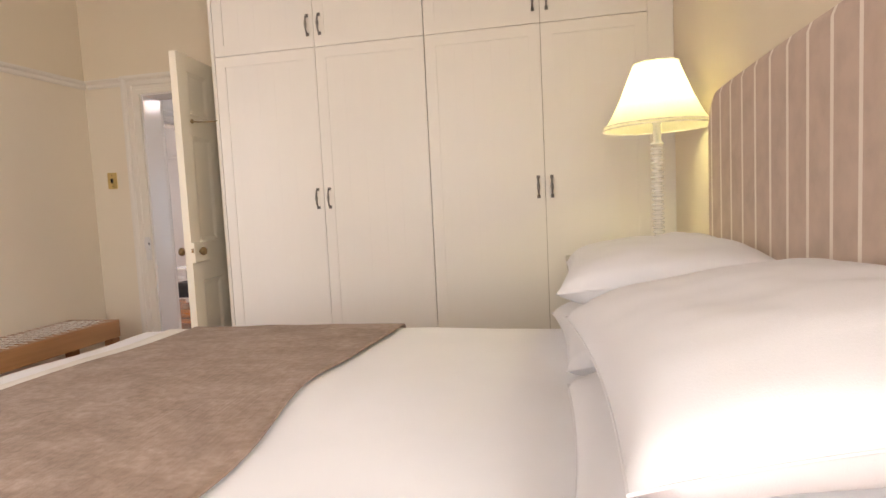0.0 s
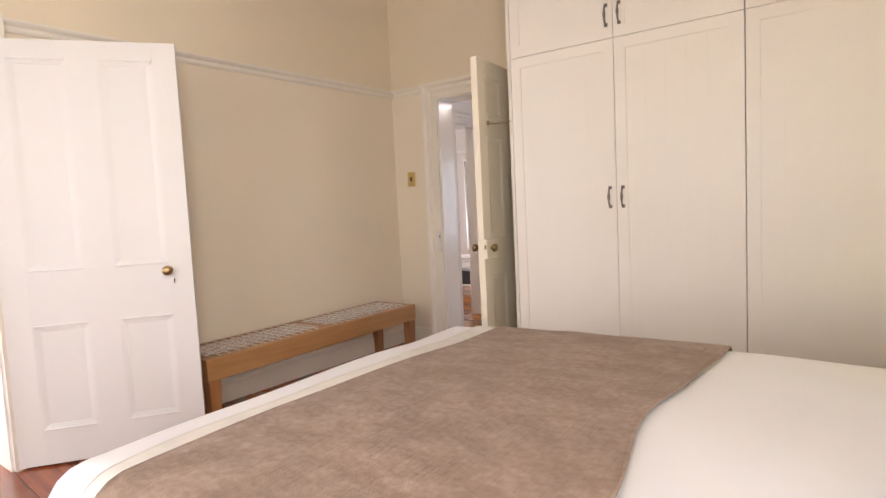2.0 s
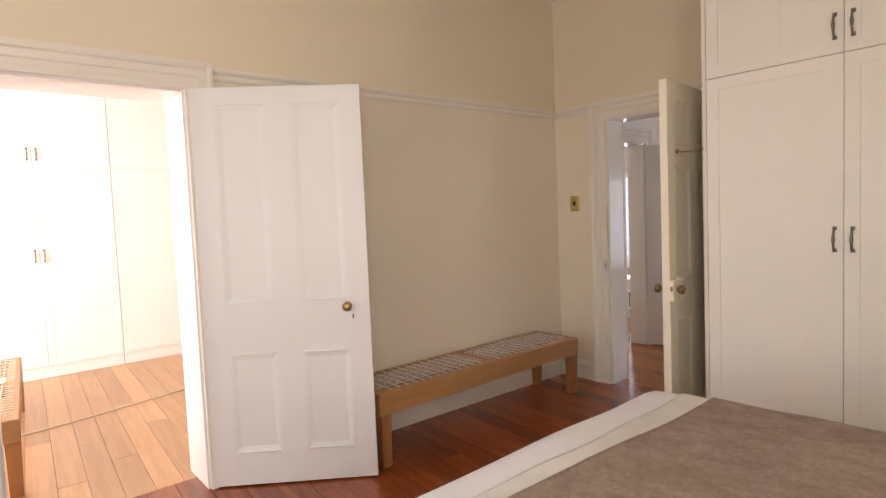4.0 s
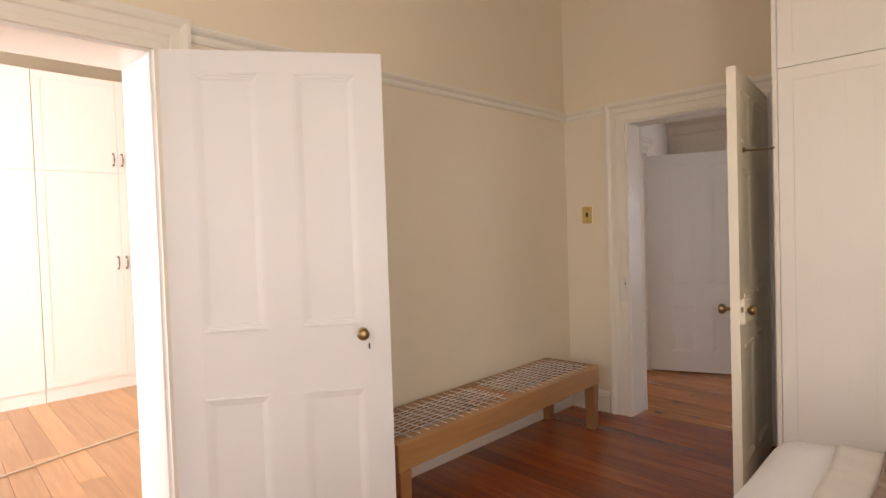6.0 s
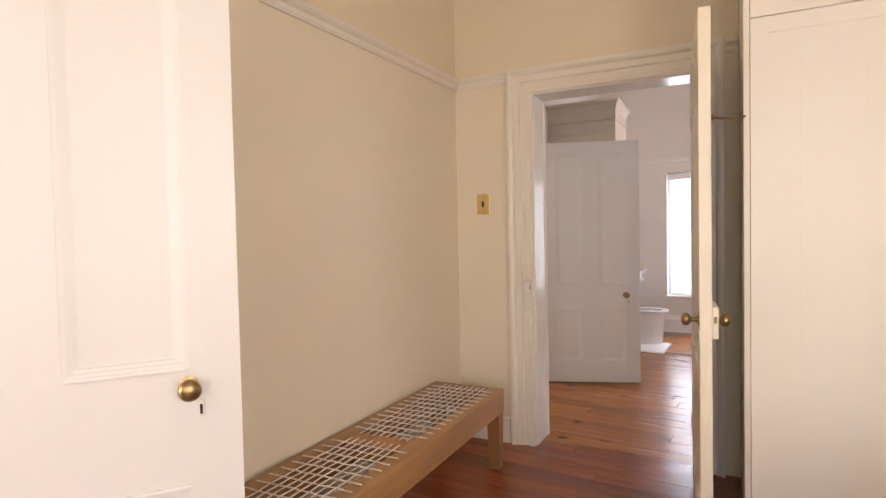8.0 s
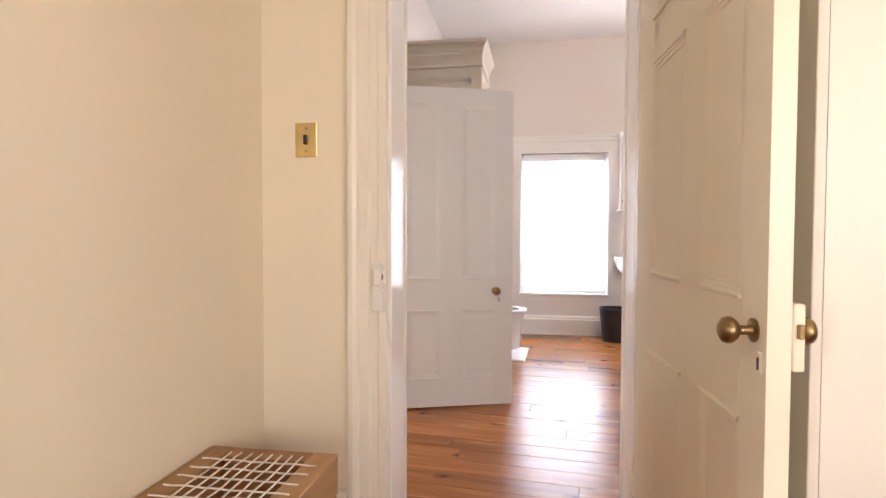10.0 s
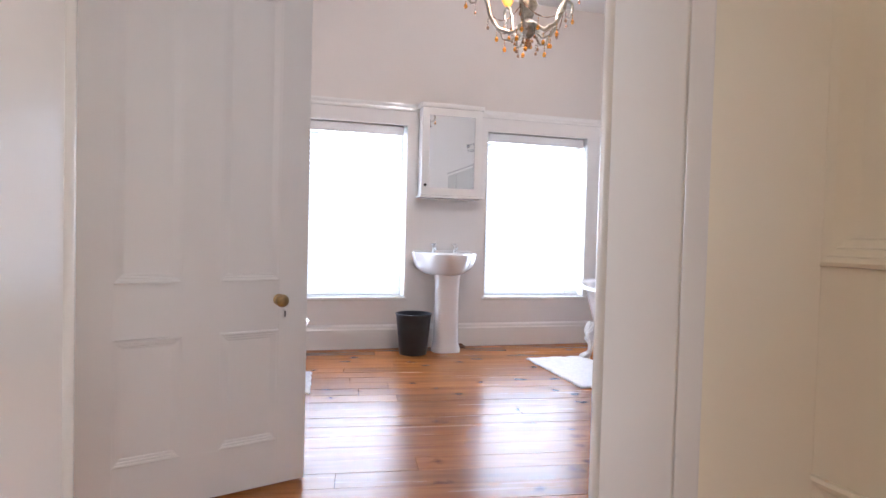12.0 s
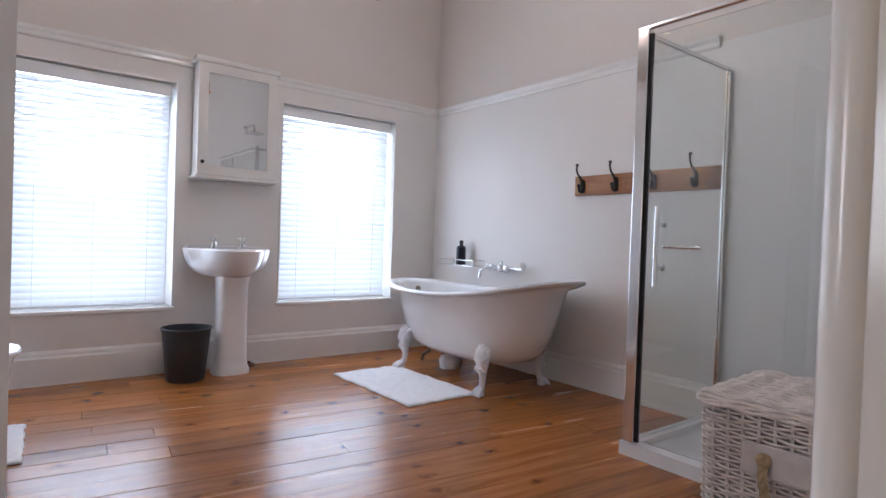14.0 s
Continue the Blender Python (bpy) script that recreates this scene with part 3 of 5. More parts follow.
# the bedroom's left wall stands a little out of square
pivot = Vector((XL, YB, 0))
skew = Matrix.Translation(pivot) @ pose(0, 0, 0, 0, 0, -1.45) @ Matrix.Translation(-pivot)
for ob in list(scene.objects):
    if ob.parent is None and (ob.name.startswith(("wall_west", "door_1_frame")) or (ob.name.startswith(("trim_rail", "baseboard")) and abs(ob.location.x - XL) < 1e-4)):
        ob.matrix_basis = skew @ ob.matrix_basis

# ---- bedroom ----


def bow_handle(parent, x, y, z, length=0.105):
    """A bowed pewter pull on two feet, upright, standing out along -y."""
    pts = [(x, y, z - length / 2), (x, y - 0.018, z - length * 0.46), (x, y - 0.028, z - length * 0.25), (x, y - 0.030, z), (x, y - 0.028, z + length * 0.25), (x, y - 0.018, z + length * 0.46), (x, y, z + length / 2)]
    bm = tube(pts, [0.007, 0.005, 0.005, 0.0085, 0.005, 0.005, 0.007], 8)
    for s in (-1, 1):
        box(bm, x - 0.009, x + 0.009, y - 0.006, y + 0.001, z + s * length / 2 - 0.009, z + s * length / 2 + 0.009)
    return part("handle", bm, M_PEWTER, parent, "bowed dark pewter handle")


def cupboard_door(parent, name, x0, x1, y, z0, z1, handle_x, handle_z, mat=M_WARD):
    """A framed door with narrow tongued boards in its panel; its face at y."""
    g = 0.0016
    x0, x1, z0, z1 = x0 + g, x1 - g, z0 + g, z1 - g
    f = 0.062
    bm = bmesh.new()
    box(bm, x0, x0 + f, y, y + 0.02, z0, z1)
    box(bm, x1 - f, x1, y, y + 0.02, z0, z1)
    box(bm, x0 + f, x1 - f, y, y + 0.02, z0, z0 + f)
    box(bm, x0 + f, x1 - f, y, y + 0.02, z1 - f, z1)
    d = part(name, bm, mat, parent)
    n = 5
    w = (x1 - x0 - 2 * f) / n
    me = mesh_of("board", block(-w / 2, w / 2, 0, 0.012, 0, z1 - z0 - 2 * f, 0.0004, 1), mat)
    for i in range(n):
        part("board", me, mat, d, at=pose(x0 + f + (i + 0.5) * w, y + 0.004, z0 + f))
    bow_handle(d, handle_x, y, handle_z)
    return d


def wardrobe(name, m, xs, depth, split, top, kick, label, hz=1.21, group="", mat=M_WARD):
    """A built-in cupboard unit of two tall doors with two short ones over them; x along the front, its face at y 0."""
    th = thing(name, m, label, "wardrobe", group)
    x0, xm, x1 = xs
    bm = bmesh.new()
    box(bm, x0, x0 + 0.018, 0.021, depth, 0, top)
    box(bm, x1 - 0.018, x1, 0.021, depth, 0, top)
    box(bm, x0 + 0.018, x1 - 0.018, 0.030, depth, kick, top)
    part("carcass", bm, M_GAP, th)
    part("plinth", block(x0 + 0.001, x1 - 0.001, 0.012, 0.029, 0, kick, 0.002), mat, th)
    cupboard_door(th, "door", x0, xm, 0, kick, split, xm - 0.036, hz, mat)
    cupboard_door(th, "door", xm, x1, 0, kick, split, xm + 0.036, hz, mat)
    cupboard_door(th, "upper_door", x0, xm, 0, split, top, xm - 0.036, split + 0.125, mat)
    cupboard_door(th, "upper_door", xm, x1, 0, split, top, xm + 0.036, split + 0.125, mat)
    return th


W_Y = 2.983
wl = "built-in cream wardrobe with closed panelled doors"
wardrobe("wardrobe", pose(0, W_Y, 0), (-1.672, -1.040, -0.4005), 0.74, 2.073, 2.80, 0.09, wl, group="bedroom wardrobes")
wardrobe("wardrobe", pose(0, W_Y, 0), (-0.399, 0.232, 0.775), 0.74, 2.073, 2.80, 0.09, wl, group="bedroom wardrobes")
fill = thing("wardrobe_surround", pose(0, W_Y, 0), "cream painted end panel and scribe of the wardrobes", "wardrobe")
part("end_panel", block(-1.695, -1.6725, -0.004, 0.745, 0, 2.86, 0.003), M_WARD, fill)
part("scribe", block(0.7755, XR, 0.004, 0.022, 0, 2.86, 0.002), M_WARD, fill)
part("cornice", block(-1.672, 0.775, 0.006, 0.745, 2.801, 2.86, 0.004), M_WARD, fill)


# switch on the wall, keep on the door frame, cabin hook
sw = thing("light_switch", pose(-3.085, YB, 1.447), "square brass light switch plate with dark toggle", "light switch")
part("plate", block(-0.042, 0.042, -0.006, 0.0, -0.063, 0.063, 0.003), M_BRIGHT, sw)
part("toggle", block(-0.007, 0.007, -0.018, -0.0055, -0.018, 0.018, 0.003), M_DARK, sw)
for s in (-1, 1):
    part("screw", moved(lathe([(0, 0), (0.004, 0), (0.003, 0.002), (0, 0.002)], 10), pose(0, -0.006, s * 0.042, 90)), M_BRASS, sw)
keep = thing("lock_keep", pose(D2[0] - 0.002, YB - 0.018, 0.915), "white painted lock keep on the door frame", "door hardware")
part("plate", block(-0.042, 0.002, -0.008, 0.001, -0.092, 0.085, 0.003), M_TRIM, keep)
part("box", block(-0.032, -0.002, -0.032, -0.007, 0.002, 0.066, 0.004), M_TRIM, keep)
part("lip", block(-0.002, 0.006, -0.036, -0.007, -0.006, 0.010, 0.002), M_TRIM, keep)
part("lip", block(-0.002, 0.006, -0.036, -0.007, 0.058, 0.074, 0.002), M_TRIM, keep)
part("slot", block(-0.0019, 0.001, -0.024, -0.014, 0.024, 0.044, 0.001), M_DARK, keep)
for z in (-0.070, -0.030, 0.076):
    part("screw", moved(lathe([(0, 0), (0.0045, 0), (0.0035, 0.002), (0, 0.0022)], 10), pose(-0.020, -0.008, z, 90)), M_TRIM, keep)
hook = thing("cabin_hook", pose(-1.80, 2.90, 1.70), "brass cabin hook holding the door to the wardrobe", "door hook")
part("hook", tube([(-0.002, 0, 0), (0.03, 0.02, -0.004), (0.10, 0.075, 0.0), (0.118, 0.085, 0.010)], 0.004, 8), M_BRASS, hook)
part("eye", moved(lathe([(0, -0.004), (0.012, -0.004), (0.014, 0), (0.012, 0.004), (0, 0.004)], 12), pose(0.0, 0, 0, 0, 90)), M_BRASS, hook)


# benches with woven seats
def bench(m, label, length=1.84, depth=0.42, h=0.425):
    """A long bench along y with two woven panels; the origin at the middle of its foot."""
    th = thing("bench", m, label, "bench", "woven benches")
    a, d = length / 2, depth / 2
    r = 0.078
    for s in (-1, 1):
        part("side_rail", block(s * d - (r if s > 0 else 0), s * d + (0 if s > 0 else r), -a, a, h - 0.125, h, 0.005), M_BENCH, th)
        part("end_rail", block(-d + r, d - r, s * a - (r if s > 0 else 0), s * a + (0 if s > 0 else r), h - 0.125, h - 0.001, 0.004), M_BENCHL, th)
    part("middle_rail", block(-d + r, d - r, -0.055, 0.055, h - 0.08, h - 0.002, 0.004), M_BENCHL, th)
    leg = bmesh.new()
    v = box(leg, -0.036, 0.036, -0.036, 0.036, 0, h - 0.126)
    for k in range(4):
        v[k].co.x *= 0.82
        v[k].co.y *= 0.82
    bmesh.ops.bevel(leg, geom=leg.edges[:], offset=0.004, segments=2, affect="EDGES")
    me = mesh_of("leg", leg, M_BENCHL)
    for sx in (-1, 1):
        for sy in (-1, 1):
            part("leg", me, M_BENCHL, th, at=pose(sx * (d - 0.037), sy * (a - 0.045), 0))
    for y0, y1 in ((-a + r, -0.055), (0.055, a - r)):
        n, k = 13, 8
        for i in range(n):
            y = y0 + (y1 - y0) * (i + 0.5) / n
            pts = [(-d + 0.030 + (2 * d - 0.060) * j / 30, y + 0.0015 * math.sin(i * 2.1 + j * 0.3), h + 0.0030 + 0.0008 * math.sin(math.pi * (j * k / 30 + i))) for j in range(31)]
            part("cord", tube(pts, 0.0026, 6), M_CORD, th)
        for i in range(k):
            x = -d + r + (2 * d - 2 * r) * (i + 0.5) / k
            pts = [(x + 0.0015 * math.sin(i + j * 0.4), y0 - 0.028 + (y1 - y0 + 0.056) * j / 60, h + 0.0030 - 0.0008 * math.sin(math.pi * (j * n / 60 + i))) for j in range(61)]
            part("cord", tube(pts, 0.0026, 6), M_CORD, th)
    return th


bench(pose(-3.055, 2.47, 0), "oak bench with white woven cord seat against the wall")


# bed
def wrap(s, half, r):
    """Where a cloth lies that runs s along a block of half-width half with edges rounded by r: the place, and how far it has sunk."""
    q, sign = abs(s), (1 if s >= 0 else -1)
    if q <= half - r:
        return s, 0.0
    a = (q - (half - r)) / r
    if a < math.pi / 2:
        return sign * (half - r + r * math.sin(a)), r * (1 - math.cos(a))
    return sign * half, r + (q - (half - r) - r * math.pi / 2)


def cloth(us, vs, hx, hy, r, top, lift, wrinkle, low):
    """A cloth over the bed, on the grid us x vs of lengths along it (us(i, j) may vary)."""
    bm = bmesh.new()
    rows = []
    for u in us:
        row = []
        for v in vs:
            uu = u(v) if callable(u) else u
            x, dx = wrap(uu, hx + lift, r)
            y, dy = wrap(v, hy + lift, r)
            sink = min(dx + dy, top - low)
            w = wrinkle * (noise.noise(Vector((uu * 1.9, v * 1.9, 0.3))) + 0.45 * noise.noise(Vector((uu * 6, v * 3.2, 4.1))))
            bulge = 0.018 * (1 - (x / hx) ** 2) * (1 - (y / hy) ** 2)
            hang = 0.022 * math.sin(v * 9 + uu * 5) * min(1, max(0, sink - r) / 0.25)
            px = x + (hang if dx > r else 0)
            py = y + (hang if dy > r else 0)
            row.append(bm.verts.new((px, py, top + lift + bulge + w - sink)))
        rows.append(row)
    stitch(bm, rows, closed=False)
    return bm


def steps(a, b, n):
    return [a + (b - a) * i / n for i in range(n + 1)]


BX, BY = -0.365, 1.135            # the bed's middle
HX, HY, BT = 1.11, 0.835, 0.675  # half length, half width, height of its top
bed = thing("bed", pose(BX, BY, 0), "double bed made up with white cotton bedding", "bed", "bed")
part("base", block(-HX + 0.05, HX - 0.02, -HY + 0.05, HY - 0.05, 0.06, 0.34, 0.03, 3), M_DUVET, bed, "white cloth-covered bed base")
part("mattress", block(-HX + 0.03, HX - 0.02, -HY + 0.03, HY - 0.03, 0.342, BT - 0.03, 0.06, 4), M_DUVET, bed)
for sx in (-1, 1):
    for sy in (-1, 1):
        part("leg", block(sx * 0.95 - 0.03, sx * 0.95 + 0.03, sy * 0.7 - 0.03, sy * 0.7 + 0.03, 0, 0.06, 0.004), M_BENCHL, bed)
duvet = thing("duvet", pose(BX, BY, 0), "smooth white cotton duvet spread over the bed", "bedding")
part("cover", cloth(steps(-HX - 0.42, HX - 0.03, 80), steps(-HY - 0.42, HY + 0.42, 80), HX, HY, 0.085, BT, 0.0, 0.010, 0.22), M_DUVET, duvet, smooth=80)
hem = []
for v in steps(-HY - 0.40, HY + 0.40, 60):
    y, dy = wrap(v, HY, 0.085)
    hem.append((-HX + 0.022 * math.sin(v * 9 - (HX + 0.42) * 5), y, 0.226))
part("hem", tube(hem, 0.004, 6), M_DUVET, duvet)
throw = thing("bed_throw", pose(BX, BY, 0), "taupe woven throw laid across the foot of the bed", "throw")


def throw_edge(f):
    def at(v):
        foot = -0.83 + 0.02 * math.sin(v * 3.1)
        head = 0.052 - 0.055 * math.exp(-((v - 0.06) / 0.22) ** 2) + 0.008 * math.sin(v * 11)
        return foot + (head - foot) * f
    return at


tc_ = part("cloth", cloth([throw_edge(i / 60) for i in range(61)], steps(-HY - 0.40, HY + 0.40, 90), HX, HY, 0.085, BT, 0.009, 0.010, 0.24), M_THROW, throw, smooth=80)
for f_ in (0.0, 1.0):
    hem = []
    for v in steps(-HY - 0.40, HY + 0.40, 90):
        uu = throw_edge(f_)(v)
        x, dx = wrap(uu, HX + 0.009, 0.085)
        y, dy = wrap(v, HY + 0.009, 0.085)
        w = 0.010 * (noise.noise(Vector((uu * 1.9, v * 1.9, 0.3))) + 0.45 * noise.noise(Vector((uu * 6, v * 3.2, 4.1))))
        hang = 0.022 * math.sin(v * 9 + uu * 5) * min(1, max(0, dx + dy - 0.085) / 0.25)
        hem.append((x, y + (hang if dy > 0.085 else 0), BT + 0.012 + 0.018 * (1 - (x / HX) ** 2) * (1 - (y / HY) ** 2) + w - dx - dy))
    part("hem", tube(hem, 0.0045, 6), M_THROW, throw)
# duvet shading beside the throw, put into a cream colour
M_DUVET_SHADE = material("shaded_duvet_cream", (0.80, 0.765, 0.71), 0.9, var=0.05, scale=12, fine=300, bump=0.3)


def shade_strip_edge(f):
    def at(v):
        inner = throw_edge(0.0)(v) + 0.03
        outer = -0.920 + 0.012 * math.sin(v * 5.3 + 1.0) + 0.006 * math.sin(v * 13)
        return outer + (inner - outer) * f
    return at


# added strip: gives the duvet its duller band along the throw
bc_ = part("border", cloth([shade_strip_edge(i / 10) for i in range(11)], steps(-HY - 0.38, HY + 0.38, 90), HX, HY, 0.085, BT, 0.004, 0.010, 0.26), M_DUVET_SHADE, throw, "cream strip painted as the duvet's shaded top edge", smooth=80)
sol = bc_.modifiers.new("thick", "SOLIDIFY")
sol.thickness, sol.offset = 0.003, 1
sol = tc_.modifiers.new("thick", "SOLIDIFY")
sol.thickness, sol.offset = 0.006, 1


def pillow(m, a, b, t, label, seed):
    """A filled pillow a by b, lying flat, with drawn-out corners and a narrow seam."""
    th = thing("pillow", m, label, "pillow", "pillows on the bed")
    bm = bmesh.new()
    n = 34
    for side in (1, -1):
        grid = []
        for i in range(n + 1):
            row = []
            for j in range(n + 1):
                u, v = -1 + 2 * i / n, -1 + 2 * j / n
                e = max(0.0, (1 - abs(u) ** 2.6)) * max(0.0, (1 - abs(v) ** 2.6))
                h = e ** 0.42
                x = a / 2 * u * (1 - 0.075 * (1 - v * v) * u * u)
                y = b / 2 * v * (1 - 0.075 * (1 - u * u) * v * v)
                w = 0.014 * noise.noise(Vector((u * 1.8 + seed, v * 1.8, side))) + 0.006 * noise.noise(Vector((u * 2.5 + seed, v * 6, side * 2))) + 0.002 * noise.noise(Vector((u * 9 + seed, v * 14, side * 3)))
                row.append(bm.verts.new((x, y, side * (t / 2 * h) + w * h)))
            grid.append(row)
        stitch(bm, grid, closed=False)
    bmesh.ops.remove_doubles(bm, verts=bm.verts, dist=0.0008)
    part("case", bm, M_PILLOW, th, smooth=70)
    pts = []
    for k in range(48):
        c = k / 12
        s, f = int(c) % 4, c - int(c)
        u, v = ((-1 + 2 * f, -1), (1, -1 + 2 * f), (1 - 2 * f, 1), (-1, 1 - 2 * f))[s]
        pts.append((a / 2 * u * (1 - 0.075 * (1 - v * v) * u * u), b / 2 * v * (1 - 0.075 * (1 - u * u) * v * v), 0))
    part("seam", tube(pts, 0.0022, 6, closed=True), M_PILLOW, th)
    return th


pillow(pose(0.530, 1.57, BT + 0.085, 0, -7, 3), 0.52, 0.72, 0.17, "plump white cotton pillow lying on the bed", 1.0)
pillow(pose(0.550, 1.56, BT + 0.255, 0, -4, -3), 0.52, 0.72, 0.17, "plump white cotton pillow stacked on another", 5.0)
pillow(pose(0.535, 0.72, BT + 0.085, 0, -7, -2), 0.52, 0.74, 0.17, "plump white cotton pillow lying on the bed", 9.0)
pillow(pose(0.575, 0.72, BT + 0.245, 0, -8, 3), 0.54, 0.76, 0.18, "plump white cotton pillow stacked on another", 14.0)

# headboard
hb = thing("headboard", pose(0.892, 1.135, 0), "tall upholstered headboard in taupe linen with pale stripes", "headboard")
bm = bmesh.new()
HW, HT, HR = 0.81, 1.47, 0.115
outline = [(-HW, 0.30)]
for i in range(9):
    a = math.pi - math.pi / 2 * i / 8
    outline.append((-HW + HR + HR * math.cos(a), HT - HR + HR * math.sin(a)))
for i in range(1, 12):
    s = -1 + 2 * i / 12
    outline.append((s * (HW - HR), HT + 0.012 * (1 - s * s)))
for i in range(9):
    a = math.pi / 2 - math.pi / 2 * i / 8
    outline.append((HW - HR + HR * math.cos(a), HT - HR + HR * math.sin(a)))
outline.append((HW, 0.30))
layers = []
for x, inset in ((0.0, 0.0), (-0.075, 0.0), (-0.095, 0.012), (-0.102, 0.035)):
    layers.append([bm.verts.new((x, y * (1 - inset / HW), 0.30 + (z - 0.30) * (1 - inset / HT))) for y, z in outline])
stitch(bm, layers)
bm.faces.new(layers[0][::-1])
bm.faces.new(layers[-1])
part("cushion", bm, M_STRIPE, hb)
for s in (-1, 1):
    part("leg", block(-0.06, -0.02, s * 0.7 - 0.03, s * 0.7 + 0.03, 0, 0.30, 0.003), M_BENCHL, hb)

# bedside table and lamp
M_GREYP = material("grey_washed_paint", (0.50, 0.46, 0.39), 0.5, var=0.06, scale=10, fine=90)
ns = thing("bedside_table", pose(0.615, 2.37, 0), "grey-washed bedside table with a drawer", "bedside table")
part("top", block(-0.295, 0.265, -0.225, 0.225, 0.845, 0.872, 0.006), M_GREYP, ns)
part("body", block(-0.265, 0.255, -0.200, 0.200, 0.62, 0.845, 0.004), M_GREYP, ns)
dr = part("drawer", block(-0.277, -0.264, -0.175, 0.175, 0.645, 0.825, 0.004), M_GREYP, ns)
part("knob", moved(lathe([(0, 0), (0.006, 0), (0.006, 0.012), (0.014, 0.018), (0.012, 0.027), (0, 0.030)], 14), pose(-0.277, 0, 0.735, 0, -90)), M_BRASS, dr)
part("shelf", block(-0.262, 0.252, -0.198, 0.198, 0.20, 0.222, 0.003), M_GREYP, ns)
for sx in (-0.245, 0.235):
    for sy in (-0.18, 0.18):
        part("leg", block(sx - 0.02, sx + 0.02, sy - 0.02, sy + 0.02, 0, 0.62, 0.004), M_GREYP, ns)

lamp = thing("table_lamp", pose(0.688, 2.27, 0.872), "lit table lamp with cream empire shade and ribbed white column", "lamp")
part("foot", lathe([(0, 0), (0.085, 0), (0.085, 0.012), (0.075, 0.020), (0.040, 0.030), (0.030, 0.055), (0, 0.055)], 28), M_TRIM, lamp)
prof = [(0, 0.05), (0.030, 0.05), (0.024, 0.075)]
for i in range(20):
    z = 0.085 + i * 0.0186
    prof += [(0.0135, z), (0.0135, z + 0.005), (0.0225, z + 0.008), (0.0235, z + 0.0115), (0.0225, z + 0.015), (0.0135, z + 0.018)]
prof += [(0.024, 0.462), (0.026, 0.470), (0.016, 0.480), (0.014, 0.545), (0.020, 0.555), (0, 0.556)]
part("column", lathe(prof, 24), M_TRIM, lamp, "white ribbed column")
bm = bmesh.new()
rings = []
for r, z in ((0.086, 0.785), (0.108, 0.728), (0.138, 0.654), (0.173, 0.583), (0.206, 0.532)):
    rings.append([bm.verts.new((r * math.cos(2 * math.pi * i / 48) * (1 + 0.006 * math.cos(6 * math.pi * i / 12)), r * math.sin(2 * math.pi * i / 48) * (1 + 0.006 * math.cos(6 * math.pi * i / 12)), z)) for i in range(48)])
stitch(bm, rings)
part("shade", bm, M_SHADE, lamp, "glowing cream cloth shade", smooth=60)
for r, z in ((0.0875, 0.785), (0.2080, 0.532), (0.2060, 0.545)):
    part("trim", tube([(r * math.cos(2 * math.pi * i / 40), r * math.sin(2 * math.pi * i / 40), z) for i in range(40)], 0.003, 6, closed=True), M_CORD, lamp)
bracket = thing("wall_knob", pose(XR, 2.05, 1.36), "small brass wall knob beside the headboard", "wall hook")
part("knob", moved(lathe([(0, 0), (0.016, 0), (0.016, 0.004), (0.006, 0.006), (0.006, 0.028), (0.014, 0.034), (0.012, 0.044), (0, 0.046)], 14), pose(0, 0, 0, 0, -90)), M_BRASS, bracket)

# ---- bathroom ----


def window(name, x0, x1, label):
    th = thing(name, Matrix(), label, "window", kind="structure")
    y = YW + 0.20
    f = 0.055
    part("window_frame", block(x0, x0 + f, y, y + 0.06, WZ0, WZ1, 0.004), M_TRIM, th)
    part("window_frame", block(x1 - f, x1, y, y + 0.06, WZ0, WZ1, 0.004), M_TRIM, th)
    part("window_frame", block(x0 + f, x1 - f, y, y + 0.06, WZ1 - f, WZ1, 0.004), M_TRIM, th)
    part("window_frame", block(x0 + f, x1 - f, y, y + 0.06, WZ0, WZ0 + 0.07, 0.004), M_TRIM, th)
    pane = part("pane", block(x0 + f, x1 - f, y + 0.028, y + 0.032, WZ0 + 0.07, WZ1 - f), M_GLASS, th)
    pane.visible_shadow = False
    part("window_sill", block(x0 - 0.012, x1 + 0.012, YW - 0.014, y, WZ0 - 0.024, WZ0 + 0.002, 0.005), M_TRIM, th)
    for a, b in ((x0 - 0.002, x0 + 0.012), (x1 - 0.012, x1 + 0.002)):
        part("reveal", block(a, b, YW - 0.006, y, WZ0 + 0.003, WZ1, 0.003), M_TRIM, th)
    part("reveal", block(x0 + 0.0125, x1 - 0.0125, YW - 0.006, y, WZ1 - 0.012, WZ1 + 0.002, 0.003), M_TRIM, th)
    return th


